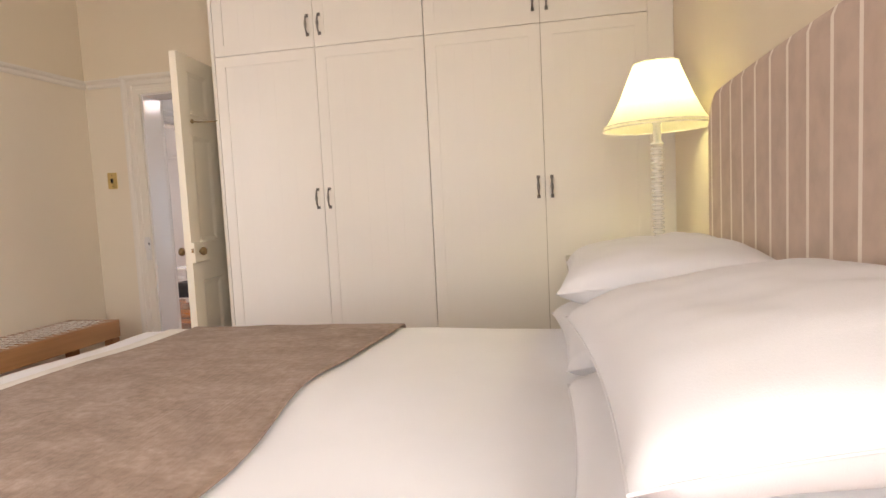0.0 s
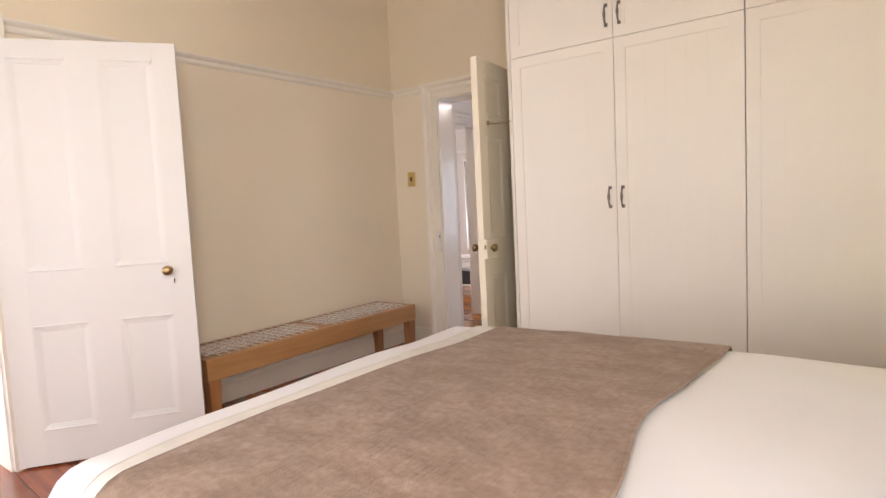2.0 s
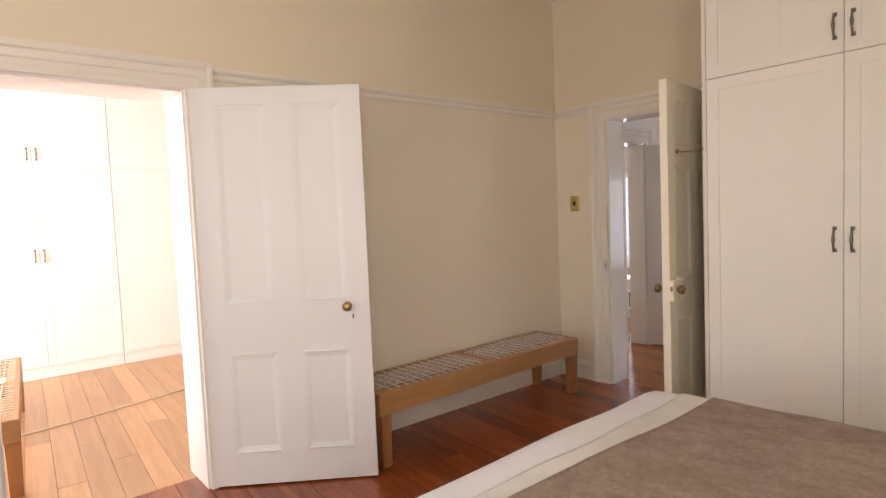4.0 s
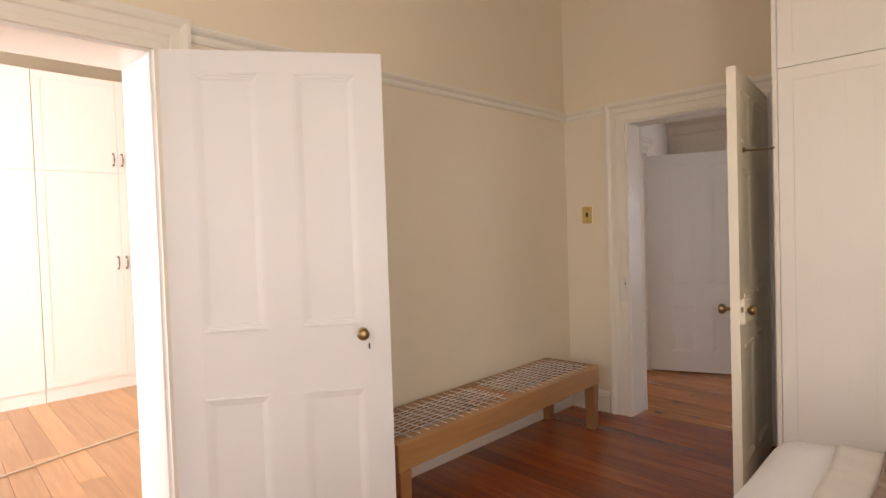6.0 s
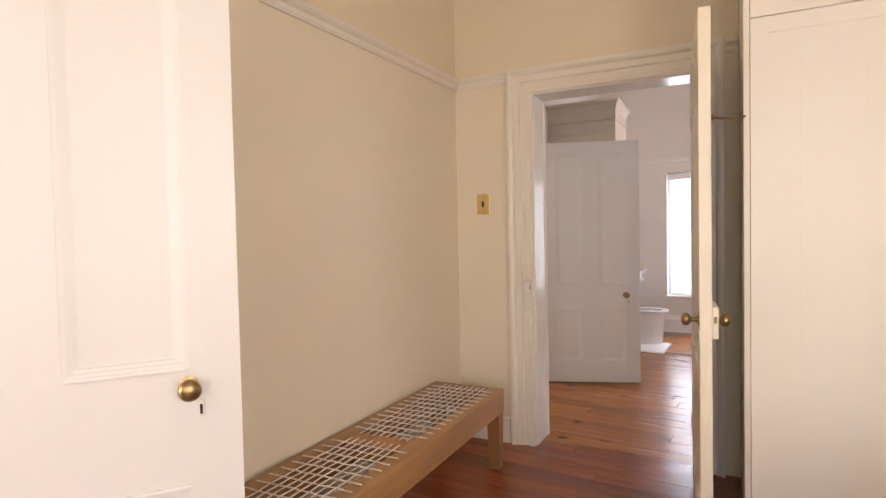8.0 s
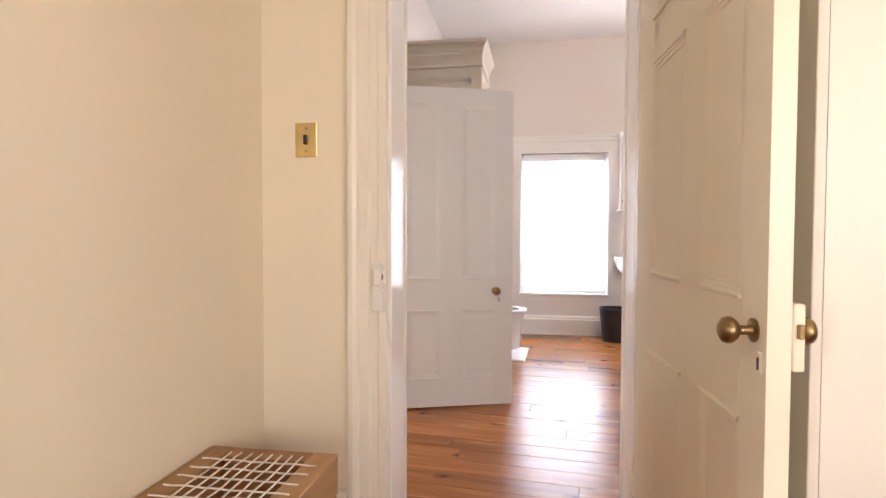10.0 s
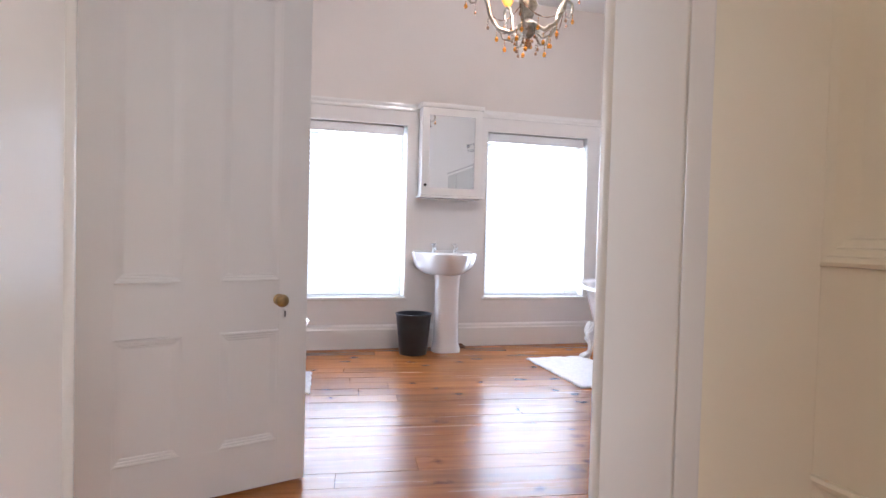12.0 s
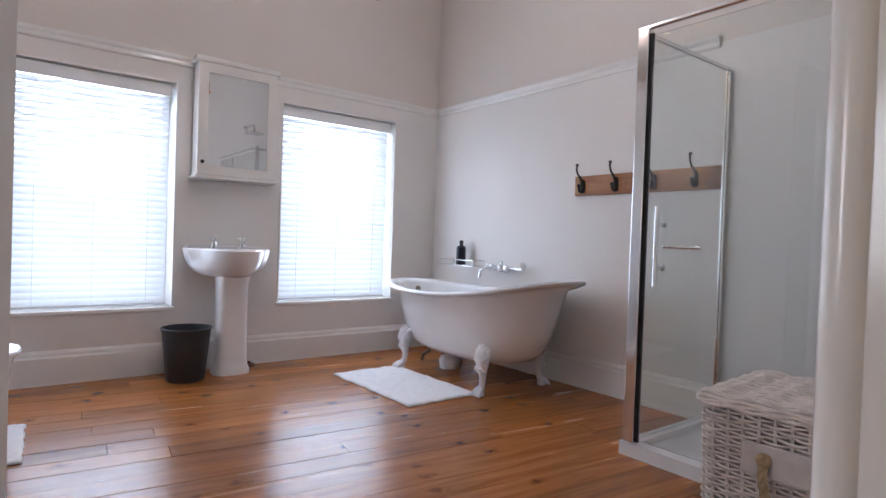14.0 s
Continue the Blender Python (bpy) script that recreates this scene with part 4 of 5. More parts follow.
def blind(x0, x1, label):
    y = YW + 0.085
    th = thing("venetian_blind", pose((x0 + x1) / 2, y, 0), label, "blind", "bathroom blinds")
    w = (x1 - x0) - 0.075
    part("head_rail", block(-w / 2, w / 2, -0.035, 0.035, WZ1 - 0.085, WZ1 - 0.015, 0.004), M_BLIND, th)
    part("valance", block(-w / 2 - 0.004, w / 2 + 0.004, -0.048, -0.037, WZ1 - 0.095, WZ1 - 0.018, 0.003), M_BLIND, th)
    n = 33
    z0, z1 = WZ0 + 0.045, WZ1 - 0.115
    slat = bmesh.new()
    rows = []
    for s in (-w / 2, w / 2):
        rows.append([slat.verts.new((s, o, u)) for o, u in ((-0.025, 0), (-0.012, 0.0028), (0, 0.0036), (0.012, 0.0028), (0.025, 0), (0.012, 0.0002), (0, 0.0010), (-0.012, 0.0002))])
    stitch(slat, rows)
    slat.faces.new(rows[0][::-1])
    slat.faces.new(rows[1])
    me = mesh_of("slat", slat, M_SLAT)
    for i in range(n):
        part("slat", me, M_SLAT, th, at=pose(0, 0, z0 + (z1 - z0) * i / (n - 1), 60))
    part("bottom_rail", block(-w / 2, w / 2, -0.025, 0.025, WZ0 + 0.010, WZ0 + 0.028, 0.004), M_BLIND, th)
    for s in (-0.36, 0, 0.36):
        for o in (-0.027, 0.027):
            part("cord", tube([(s * w, o, WZ0 + 0.02), (s * w, o, WZ1 - 0.09)], 0.0012, 5), M_BLIND, th)
    return th


def slat_material():
    m = bpy.data.materials.new("white_translucent_slat")
    m.use_nodes = True
    n, l = m.node_tree.nodes, m.node_tree.links
    b = n["Principled BSDF"]
    b.inputs["Base Color"].default_value = (0.86, 0.86, 0.86, 1)
    b.inputs["Roughness"].default_value = 0.45
    t, mix = n.new("ShaderNodeBsdfTranslucent"), n.new("ShaderNodeMixShader")
    t.inputs["Color"].default_value = (0.9, 0.9, 0.9, 1)
    mix.inputs["Fac"].default_value = 0.55
    l.new(b.outputs["BSDF"], mix.inputs[1])
    l.new(t.outputs["BSDF"], mix.inputs[2])
    l.new(mix.outputs["Shader"], n["Material Output"].inputs["Surface"])
    return m


M_SLAT = slat_material()
window("window_1", *W1, "bathroom sash window with a white frame")
window("window_2", *W2, "bathroom sash window with a white frame")
window("window_3", *W3, "sash window with a white frame in the west room")
blind(*W1, "lowered white venetian blind in the window")
blind(*W2, "lowered white venetian blind in the window")
blind(*W3, "lowered white venetian blind in the west room")
m_sky = bpy.data.materials.new("bright_hazy_sky")
m_sky.use_nodes = True
em = m_sky.node_tree.nodes["Principled BSDF"]
em.inputs["Base Color"].default_value = (0.8, 0.8, 0.8, 1)
em.inputs["Emission Color"].default_value = (0.78, 0.885, 1.0, 1)
em.inputs["Emission Strength"].default_value = 10.5
structure("backdrop", block(-9, 7, YW + 3.2, YW + 3.25, -0.6, 6), m_sky, "bright hazy sky outside the windows", "backdrop")

# mirror cabinet
mc = thing("mirror_cabinet", pose(-1.133, YW, 1.31), "white wall cabinet with a framed mirror door", "bathroom cabinet")
a = 0.265
part("body", block(-a, a, -0.125, 0.0, 0.02, 0.768, 0.004), M_TRIM, mc)
part("cornice", block(-a - 0.022, a + 0.022, -0.165, 0.0, 0.768, 0.808, 0.012), M_TRIM, mc)
part("base_moulding", block(-a - 0.018, a + 0.018, -0.160, 0.0, 0.0, 0.022, 0.006), M_TRIM, mc)


bm = bmesh.new()
f = 0.062
box(bm, -a, -a + f, -0.147, -0.127, 0.024, 0.766)
box(bm, a - f, a, -0.147, -0.127, 0.024, 0.766)
box(bm, -a + f, a - f, -0.147, -0.127, 0.024, 0.024 + f)
box(bm, -a + f, a - f, -0.147, -0.127, 0.766 - f, 0.766)
door = part("door", bm, M_TRIM, mc)
part("mirror", block(-a + f, a - f, -0.138, -0.130, 0.024 + f, 0.766 - f), M_MIRROR, door, "clear mirror glass")
part("knob", moved(lathe([(0, 0), (0.005, 0), (0.005, 0.010), (0.013, 0.015), (0.012, 0.024), (0, 0.028)], 14), pose(-a + 0.028, -0.147, 0.105, 90)), M_DARK, door, "small dark knob")

# basin on its pedestal
bs = thing("pedestal_basin", pose(-1.165, YW, 0), "white porcelain basin on a pedestal with two chrome taps", "basin")


bm = bmesh.new()


def shield(hw, front, z, chop=0.0):
    """A plan with a straight back, chamfered cheeks and a bowed front."""
    pts = [(-hw, -0.002), (-hw, -0.145 + chop)]
    for i in range(23):
        t = -1 + 2 * i / 22
        pts.append((hw * 0.80 * t, -0.205 - (front - 0.205) * (1 - abs(t) ** 2.3)))
    pts += [(hw, -0.145 + chop), (hw, -0.002)]
    return [bm.verts.new((x, min(-0.001, y), z)) for x, y in pts]


def hollow(hw, front, back, z):
    out = []
    for x, y in [(-hw, back), (-hw, -0.16)]:
        out.append(bm.verts.new((x, y, z)))
    for i in range(23):
        t = -1 + 2 * i / 22
        out.append(bm.verts.new((hw * 0.86 * t, -0.20 - (front - 0.20) * (1 - abs(t) ** 2.3), z)))
    for x, y in [(hw, -0.16), (hw, back)]:
        out.append(bm.verts.new((x, y, z)))
    return out


rings = [shield(0.12, 0.27, 0.648, 0.03), shield(0.170, 0.33, 0.660, 0.02), shield(0.216, 0.385, 0.690, 0.01), shield(0.245, 0.428, 0.727), shield(0.264, 0.458, 0.777), shield(0.274, 0.472, 0.812), shield(0.276, 0.475, 0.832), shield(0.268, 0.466, 0.840), hollow(0.225, 0.430, -0.125, 0.840), hollow(0.214, 0.415, -0.135, 0.828), hollow(0.175, 0.365, -0.155, 0.770), hollow(0.095, 0.290, -0.175, 0.728), hollow(0.02, 0.24, -0.19, 0.72)]
stitch(bm, rings)
bm.faces.new(rings[0][::-1])
bm.faces.new(rings[-1])
part("bowl", bm, M_PORC, bs, smooth=30)
part("overflow", moved(lathe([(0, 0), (0.011, 0), (0.010, 0.003), (0, 0.004)], 14), pose(0.0, -0.142, 0.806, 70)), M_DARK, bs)
part("splash_ledge", block(-0.262, 0.262, -0.035, -0.001, 0.838, 0.856, 0.006), M_PORC, bs)
bm = bmesh.new()
rings = []
for hw, dp, z in ((0.120, 0.100, 0.0), (0.120, 0.100, 0.032), (0.110, 0.090, 0.055), (0.104, 0.084, 0.10), (0.097, 0.080, 0.40), (0.100, 0.084, 0.60), (0.108, 0.094, 0.67)):
    rings.append([bm.verts.new((hw * math.copysign(abs(math.cos(2 * math.pi * (i + 0.5) / 24)) ** 0.6, math.cos(2 * math.pi * (i + 0.5) / 24)), -0.20 + dp * math.copysign(abs(math.sin(2 * math.pi * (i + 0.5) / 24)) ** 0.6, math.sin(2 * math.pi * (i + 0.5) / 24)), z)) for i in range(24)])
stitch(bm, rings)
bm.faces.new(rings[0][::-1])
bm.faces.new(rings[-1])
part("pedestal", bm, M_PORC, bs)
for s in (-1, 1):
    x = s * 0.095
    bm = lathe([(0, 0.836), (0.024, 0.836), (0.022, 0.846), (0.013, 0.856), (0.012, 0.900), (0.016, 0.906), (0.016, 0.914), (0.009, 0.920), (0, 0.922)], 16, at=(x, -0.075, 0))
    tube([(x, -0.075, 0.885), (x, -0.125, 0.888), (x, -0.150, 0.880), (x, -0.158, 0.862)], [0.011, 0.010, 0.010, 0.009], 10, bm)
    for k in range(2):
        d = Vector((0.028, 0, 0)) if k else Vector((0, 0.028, 0))
        c = Vector((x, -0.075, 0.914))
        tube([c - d, c + d], [0.006, 0.006], 8, bm)
    part("tap", bm, M_CHROME, bs, "chrome cross-head tap")

# pipe collar on the boards beside the pedestal
pc = thing("pipe_collar", pose(-0.985, YW - 0.055, 0), "small rusty brown pipe collar by the baseboard", "pipe")
part("flange", lathe([(0, 0), (0.045, 0), (0.042, 0.012), (0.020, 0.018), (0.016, 0.03), (0, 0.03)], 16), material("rusty_brown", (0.14, 0.06, 0.03), 0.8, var=0.2, scale=60), pc)

# waste bin
bn = thing("waste_bin", pose(-1.462, 7.66, 0), "charcoal round waste bin with a rolled rim", "bin")
part("body", lathe([(0, 0), (0.112, 0), (0.116, 0.010), (0.124, 0.10), (0.147, 0.330), (0.143, 0.330), (0.120, 0.10), (0.110, 0.016), (0, 0.014)], 32), M_BIN, bn)
part("rim", tube([(0.148 * math.cos(2 * math.pi * i / 32), 0.148 * math.sin(2 * math.pi * i / 32), 0.332) for i in range(32)], 0.006, 8, closed=True), M_BIN, bn)


# rugs
def mat_rug(m, a, b, label, seed):
    th = thing("bath_mat", m, label, "bath mat", "white bath mats")
    bm = bmesh.new()
    na, nb = 44, 60
    grid = []
    for i in range(na + 1):
        row = []
        for j in range(nb + 1):
            u, v = -1 + 2 * i / na, -1 + 2 * j / nb
            edge = max(abs(u), abs(v))
            ex = (0.014 * noise.noise(Vector((v * 4 + seed, u, 0))) + 0.008 * noise.noise(Vector((v * 17 + seed, u, 1)))) * (abs(u) ** 3)
            ey = (0.014 * noise.noise(Vector((u * 4 + seed, v, 3))) + 0.008 * noise.noise(Vector((u * 15 + seed, v, 4)))) * (abs(v) ** 3)
            z = 0.012 + 0.004 * noise.noise(Vector((u * 5, v * 7, seed))) + 0.002 * ((i + j) % 2)
            if edge > 0.97:
                z = 0.004 + 0.010 * max(0, noise.noise(Vector((u * 6, v * 8, seed + 2))))
            row.append(bm.verts.new((a / 2 * u + ex, b / 2 * v + ey, z)))
        grid.append(row)
    stitch(bm, grid, closed=False)
    ob = part("mat_body", bm, M_TOWEL, th, smooth=80)
    s = ob.modifiers.new("thick", "SOLIDIFY")
    s.thickness, s.offset = 0.004, -1
    return th


mat_rug(pose(-0.325, 6.87, 0, 0, 0, 1), 0.52, 0.90, "white towelling bath mat beside the bath", 2.0)
mat_rug(pose(-2.585, 6.87, 0, 0, 0, -3), 0.54, 0.54, "white towelling mat in front of the toilet", 7.0)

# claw-foot bath
TB = pose(0.235, 6.825, 0)
tub = thing("clawfoot_bath", TB, "white enamelled roll-top bath on claw feet", "bath")
L, W = 0.825, 0.37


def tub_ring(bm, sx, sy, zf, n=56):
    out = []
    for i in range(n):
        a = 2 * math.pi * i / n
        c, s = math.cos(a), math.sin(a)
        x = W * sx * math.copysign(abs(c) ** 0.82, c)
        y = L * sy * math.copysign(abs(s) ** 0.82, s)
        out.append(bm.verts.new((x, y * (1.0), zf(y))))
    return out


def rim_z(y):
    t = -y / L
    return 0.592 + 0.040 * t + (0.085 * t * t if t > 0 else 0.062 * t * t)


def between(f):
    return lambda y: 0.165 + (rim_z(y) - 0.165) * f + 0.05 * (1 - f) * (abs(y) / L) ** 2


bm = bmesh.new()
rings = [tub_ring(bm, 0.30, 0.42, between(0.0)), tub_ring(bm, 0.62, 0.63, between(0.02)), tub_ring(bm, 0.76, 0.715, between(0.12)), tub_ring(bm, 0.84, 0.785, between(0.35)), tub_ring(bm, 0.895, 0.850, between(0.65)), tub_ring(bm, 0.93, 0.915, between(0.93))]
for sx, sy, d in ((0.965, 0.955, -0.016), (1.03, 1.020, -0.017), (1.085, 1.058, -0.010), (1.098, 1.066, -0.001), (1.085, 1.058, 0.008), (1.035, 1.025, 0.015), (0.975, 0.985, 0.014), (0.925, 0.945, 0.004), (0.905, 0.920, -0.014)):
    rings.append(tub_ring(bm, sx, sy, lambda y, d=d: rim_z(y) + d))
rings += [tub_ring(bm, 0.86, 0.85, between(0.65)), tub_ring(bm, 0.80, 0.79, between(0.35)), tub_ring(bm, 0.70, 0.72, between(0.14)), tub_ring(bm, 0.5, 0.58, between(0.075)), tub_ring(bm, 0.1, 0.1, between(0.06))]
stitch(bm, rings)
bm.faces.new(rings[0][::-1])
bm.faces.new(rings[-1])
part("tub", bm, M_ENAMEL, tub, smooth=60)


def claw(side, sy):
    sx = side if side < 0 else side * 0.80
    pts = [(sx * 0.215, sy * 0.405, 0.290), (sx * 0.262, sy * 0.418, 0.250), (sx * 0.285, sy * 0.426, 0.205), (sx * 0.288, sy * 0.428, 0.165), (sx * 0.278, sy * 0.426, 0.115), (sx * 0.282, sy * 0.428, 0.070), (sx * 0.300, sy * 0.434, 0.036), (sx * 0.325, sy * 0.442, 0.022)]
    bm = tube(pts, [0.020, 0.040, 0.044, 0.036, 0.023, 0.020, 0.026, 0.018], 14)
    for k in (-1.5, -0.5, 0.5, 1.5):
        tube([(sx * 0.286, sy * 0.43 + k * 0.009, 0.058), (sx * 0.318, sy * 0.438 + k * 0.016, 0.040), (sx * 0.345, sy * 0.446 + k * 0.019, 0.020), (sx * 0.352, sy * 0.448 + k * 0.020, 0.006)], [0.008, 0.012, 0.012, 0.006], 8, bm)
    lathe([(0, 0), (0.026, 0), (0.031, 0.008), (0.028, 0.024), (0, 0.034)], 16, bm, (sx * 0.308, sy * 0.436, 0.0))
    for k in range(7):
        a = -1.35 + 0.45 * k
        r = 1.0 + 0.35 * math.cos(a * 1.1)
        tube([(sx * 0.300, sy * 0.428, 0.185), (sx * 0.312, sy * 0.428 + 0.034 * math.sin(a) * r, 0.215 + 0.030 * math.cos(a) * r), (sx * 0.285, sy * 0.428 + 0.058 * math.sin(a) * r, 0.235 + 0.060 * math.cos(a) * r)], [0.010, 0.014, 0.007], 8, bm)
    for k in (-1, 1):
        tube([(sx * 0.302, sy * 0.428, 0.180), (sx * 0.318, sy * 0.428 + k * 0.022, 0.170), (sx * 0.306, sy * 0.428 + k * 0.038, 0.150), (sx * 0.292, sy * 0.428 + k * 0.026, 0.135)], [0.010, 0.012, 0.010, 0.005], 8, bm)
    return part("claw_foot", bm, M_ENAMEL, tub, "white ball-and-claw foot")


for sx in (-1, 1):
    for sy in (-1, 1):
        claw(sx, sy)
part("waste_pipe", tube([(0, 0.46, 0.19), (0, 0.50, 0.09), (0.0, 0.58, 0.05), (0.0, 0.60, 0.0)], 0.014, 10), M_PEWTER, tub)
part("trap", lathe([(0, 0.0), (0.078, 0.0), (0.085, 0.06), (0.07, 0.085), (0.03, 0.10), (0.02, 0.17), (0, 0.175)], 22, at=(0.03, 0.28, 0)), M_PORC, tub)
part("overflow", moved(lathe([(0, 0), (0.024, 0), (0.022, 0.006), (0, 0.008)], 18), pose(-0.02, 0.655, 0.560, 70)), M_PEWTER, tub)

# wall taps over the bath, wire rack and bottle
wt = thing("bath_mixer", pose(XBR, 6.96, 0.750), "chrome wall-mounted bath taps with a long spout", "tap")
bm = tube([(-0.045, -0.22, 0), (-0.045, 0.16, 0)], 0.012, 10)
for y in (-0.075, 0.085):
    tube([(0, y, 0), (-0.045, y, 0)], 0.013, 10, bm)
part("bar", bm, M_CHROME, wt)
part("spout", tube([(-0.045, 0.005, 0), (-0.10, 0.03, 0.004), (-0.17, 0.07, 0.0), (-0.20, 0.085, -0.02), (-0.205, 0.087, -0.075)], [0.016, 0.013, 0.012, 0.012, 0.013], 10), M_CHROME, wt)
for y in (-0.075, 0.085):
    bm = lathe([(0, 0), (0.020, 0), (0.020, 0.02), (0.030, 0.028), (0.032, 0.045), (0.024, 0.055), (0, 0.058)], 16)
    part("tap_head", moved(bm, pose(-0.045, y, 0, 0, -90)), M_CHROME, wt)
part("diverter", lathe([(0, -0.03), (0.03, -0.02), (0.036, 0.0), (0.03, 0.02), (0.012, 0.03), (0.012, 0.045), (0.02, 0.05), (0, 0.06)], 16, at=(-0.055, 0.005, 0)), M_CHROME, wt)
part("handset", tube([(-0.045, -0.21, 0.0), (-0.05, -0.225, 0.03), (-0.07, -0.23, 0.035)], [0.014, 0.018, 0.022], 10), M_CHROME, wt)

wr = thing("wire_rack", pose(XBR - 0.002, 7.40, 0.750), "chrome wire soap rack on the wall", "bath rack")
d0, d1 = -0.155, -0.005
for z in (0.0, 0.045):
    part("rail", tube([(d0, -0.21, z), (d1, -0.21, z), (d1, 0.21, z), (d0, 0.21, z)], 0.0032, 6, closed=True), M_CHROME, wr)
for k in range(9):
    y = -0.21 + 0.42 * k / 8
    part("wire", tube([(d0, y, 0), (d1, y, 0)], 0.0024, 6), M_CHROME, wr)
for sx, y in ((d0, -0.21), (d0, 0.21), (d0, 0.0), (d1, -0.21), (d1, 0.21)):
    part("upright", tube([(sx, y, 0), (sx, y, 0.045)], 0.0028, 6), M_CHROME, wr)
bt = thing("bottle", pose(XBR - 0.085, 7.42, 0.7535), "black plastic pump bottle on the wire rack", "bottle")
part("body", lathe([(0, 0), (0.037, 0), (0.040, 0.006), (0.040, 0.135), (0.034, 0.152), (0.016, 0.160), (0.014, 0.172), (0, 0.172)], 24), M_BOTTLE, bt)
part("cap", lathe([(0, 0.170), (0.017, 0.170), (0.017, 0.196), (0.013, 0.200), (0, 0.200)], 18), M_BOTTLE, bt)

# hook rack
hr = thing("coat_rack", pose(XBR, 5.81, 1.345), "reclaimed wood coat rack with black iron hooks", "coat rack")
part("board", block(-0.024, 0.0, -0.50, 0.50, -0.065, 0.065, 0.004), M_RACK, hr)
for y in (0.43, 0.17, -0.09, -0.35):
    bm = tube([(-0.024, y, -0.035), (-0.045, y, -0.045), (-0.066, y, -0.036), (-0.072, y, -0.012)], [0.011, 0.009, 0.008, 0.008], 10)
    lathe([(0, -0.012), (0.009, -0.008), (0.012, 0), (0.009, 0.008), (0, 0.012)], 12, bm, (-0.073, y, -0.004))
    tube([(-0.026, y, -0.03), (-0.036, y, 0.00), (-0.044, y, 0.03), (-0.066, y, 0.056), (-0.088, y, 0.075), (-0.100, y, 0.102), (-0.096, y, 0.125)], [0.013, 0.011, 0.009, 0.007, 0.006, 0.006, 0.006], 10, bm)
    lathe([(0, -0.010), (0.008, -0.007), (0.011, 0), (0.008, 0.007), (0, 0.010)], 12, bm, (-0.095, y, 0.130))
    tube([(-0.0235, y, -0.045), (-0.030, y, -0.02), (-0.030, y, 0.015), (-0.0235, y, 0.04)], [0.012, 0.017, 0.016, 0.009], 10, bm)
    part("hook", bm, M_DARK, hr, "curled black iron hook")

# shower enclosure
SX, SY, SH = -0.115, 5.30, 1.93
sh = thing("shower_enclosure", Matrix(), "glass shower enclosure with chrome frame and white tray", "shower")
tray = bmesh.new()
box(tray, SX - 0.035, XBR, YF, SY + 0.035, 0.0, 0.032)
box(tray, SX - 0.035, SX + 0.035, YF, SY + 0.035, 0.0321, 0.060)
box(tray, SX + 0.035, XBR, SY - 0.035, SY + 0.035, 0.0321, 0.060)
part("tray", tray, M_PORC, sh)
part("drain", lathe([(0, 0.032), (0.055, 0.032), (0.050, 0.038), (0, 0.039)], 20, at=(0.22, 4.98, 0)), M_CHROME, sh)
part("post", block(SX - 0.028, SX + 0.012, SY - 0.030, SY + 0.024, 0.06, SH, 0.004), M_CHROME, sh)
part("seal", block(SX - 0.014, SX + 0.006, SY - 0.043, SY - 0.0305, 0.065, SH - 0.02, 0.003), M_DARK, sh, "dark door seal")
part("wall_channel", block(XBR - 0.03, XBR, SY - 0.015, SY + 0.015, 0.06, SH - 0.02, 0.003), M_CHROME, sh)
side_glass = part("side_glass", block(SX + 0.013, XBR - 0.031, SY - 0.004, SY + 0.004, 0.062, SH - 0.03), M_GLASS, sh)
door_glass = part("door_glass", block(SX - 0.004, SX + 0.003, 4.42, SY - 0.044, 0.075, SH - 0.03), M_GLASS, sh)
fixed_glass = part("fixed_glass", block(SX - 0.004, SX + 0.004, YF + 0.02, 4.41, 0.062, SH - 0.03), M_GLASS, sh)
for pane in (side_glass, door_glass, fixed_glass):
    pane.visible_shadow = False
part("top_rail", tube([(SX - 0.008, SY + 0.028, SH + 0.008), (SX - 0.008, YF, SH + 0.008)], 0.0125, 12), M_CHROME, sh)
part("side_rail", tube([(SX, SY, SH - 0.012), (XBR - 0.005, SY, SH - 0.012)], 0.0115, 12), M_CHROME, sh)
dh = part("door_handle", tube([(SX - 0.036, 5.19, 0.78), (SX - 0.036, 5.19, 1.13)], 0.010, 12), M_CHROME, sh)
for z in (0.86, 1.05):
    part("handle_stud", moved(lathe([(0, -0.032), (0.008, -0.032), (0.008, 0.02), (0.015, 0.021), (0.015, 0.03), (0, 0.03)], 12), pose(SX, 5.19, z, 0, 90)), M_CHROME, dh)
part("towel_bar", tube([(SX + 0.03, 5.19, 0.955), (SX + 0.03, 5.02, 0.955)], 0.009, 10), M_CHROME, sh)
rose = part("shower_head", lathe([(0, 2.268), (0.118, 2.268), (0.124, 2.274), (0.118, 2.282), (0.025, 2.290), (0.012, 2.31), (0, 2.31)], 32, at=(0.215, 4.22, 0)), M_CHROME, sh, "round chrome shower head")
part("arm", tube([(0.20, YF, 2.385), (0.205, 4.05, 2.388), (0.213, 4.19, 2.388), (0.215, 4.22, 2.37), (0.215, 4.22, 2.30)], 0.011, 10), M_CHROME, rose)
part("escutcheon", moved(lathe([(0, 0), (0.032, 0), (0.030, 0.008), (0, 0.010)], 18), pose(0.20, YF, 2.385, -90)), M_CHROME, rose)


# wicker laundry basket
M_TAB = material("grey_canvas", (0.56, 0.51, 0.48), 0.9, var=0.08, scale=20, fine=400, bump=0.3)
# colour of the shade inside the basket
M_BASKET_SHADE = material("basket_inside_shade", (0.42, 0.37, 0.33), 0.9, var=0.1, scale=14, fine=300, bump=0.2)


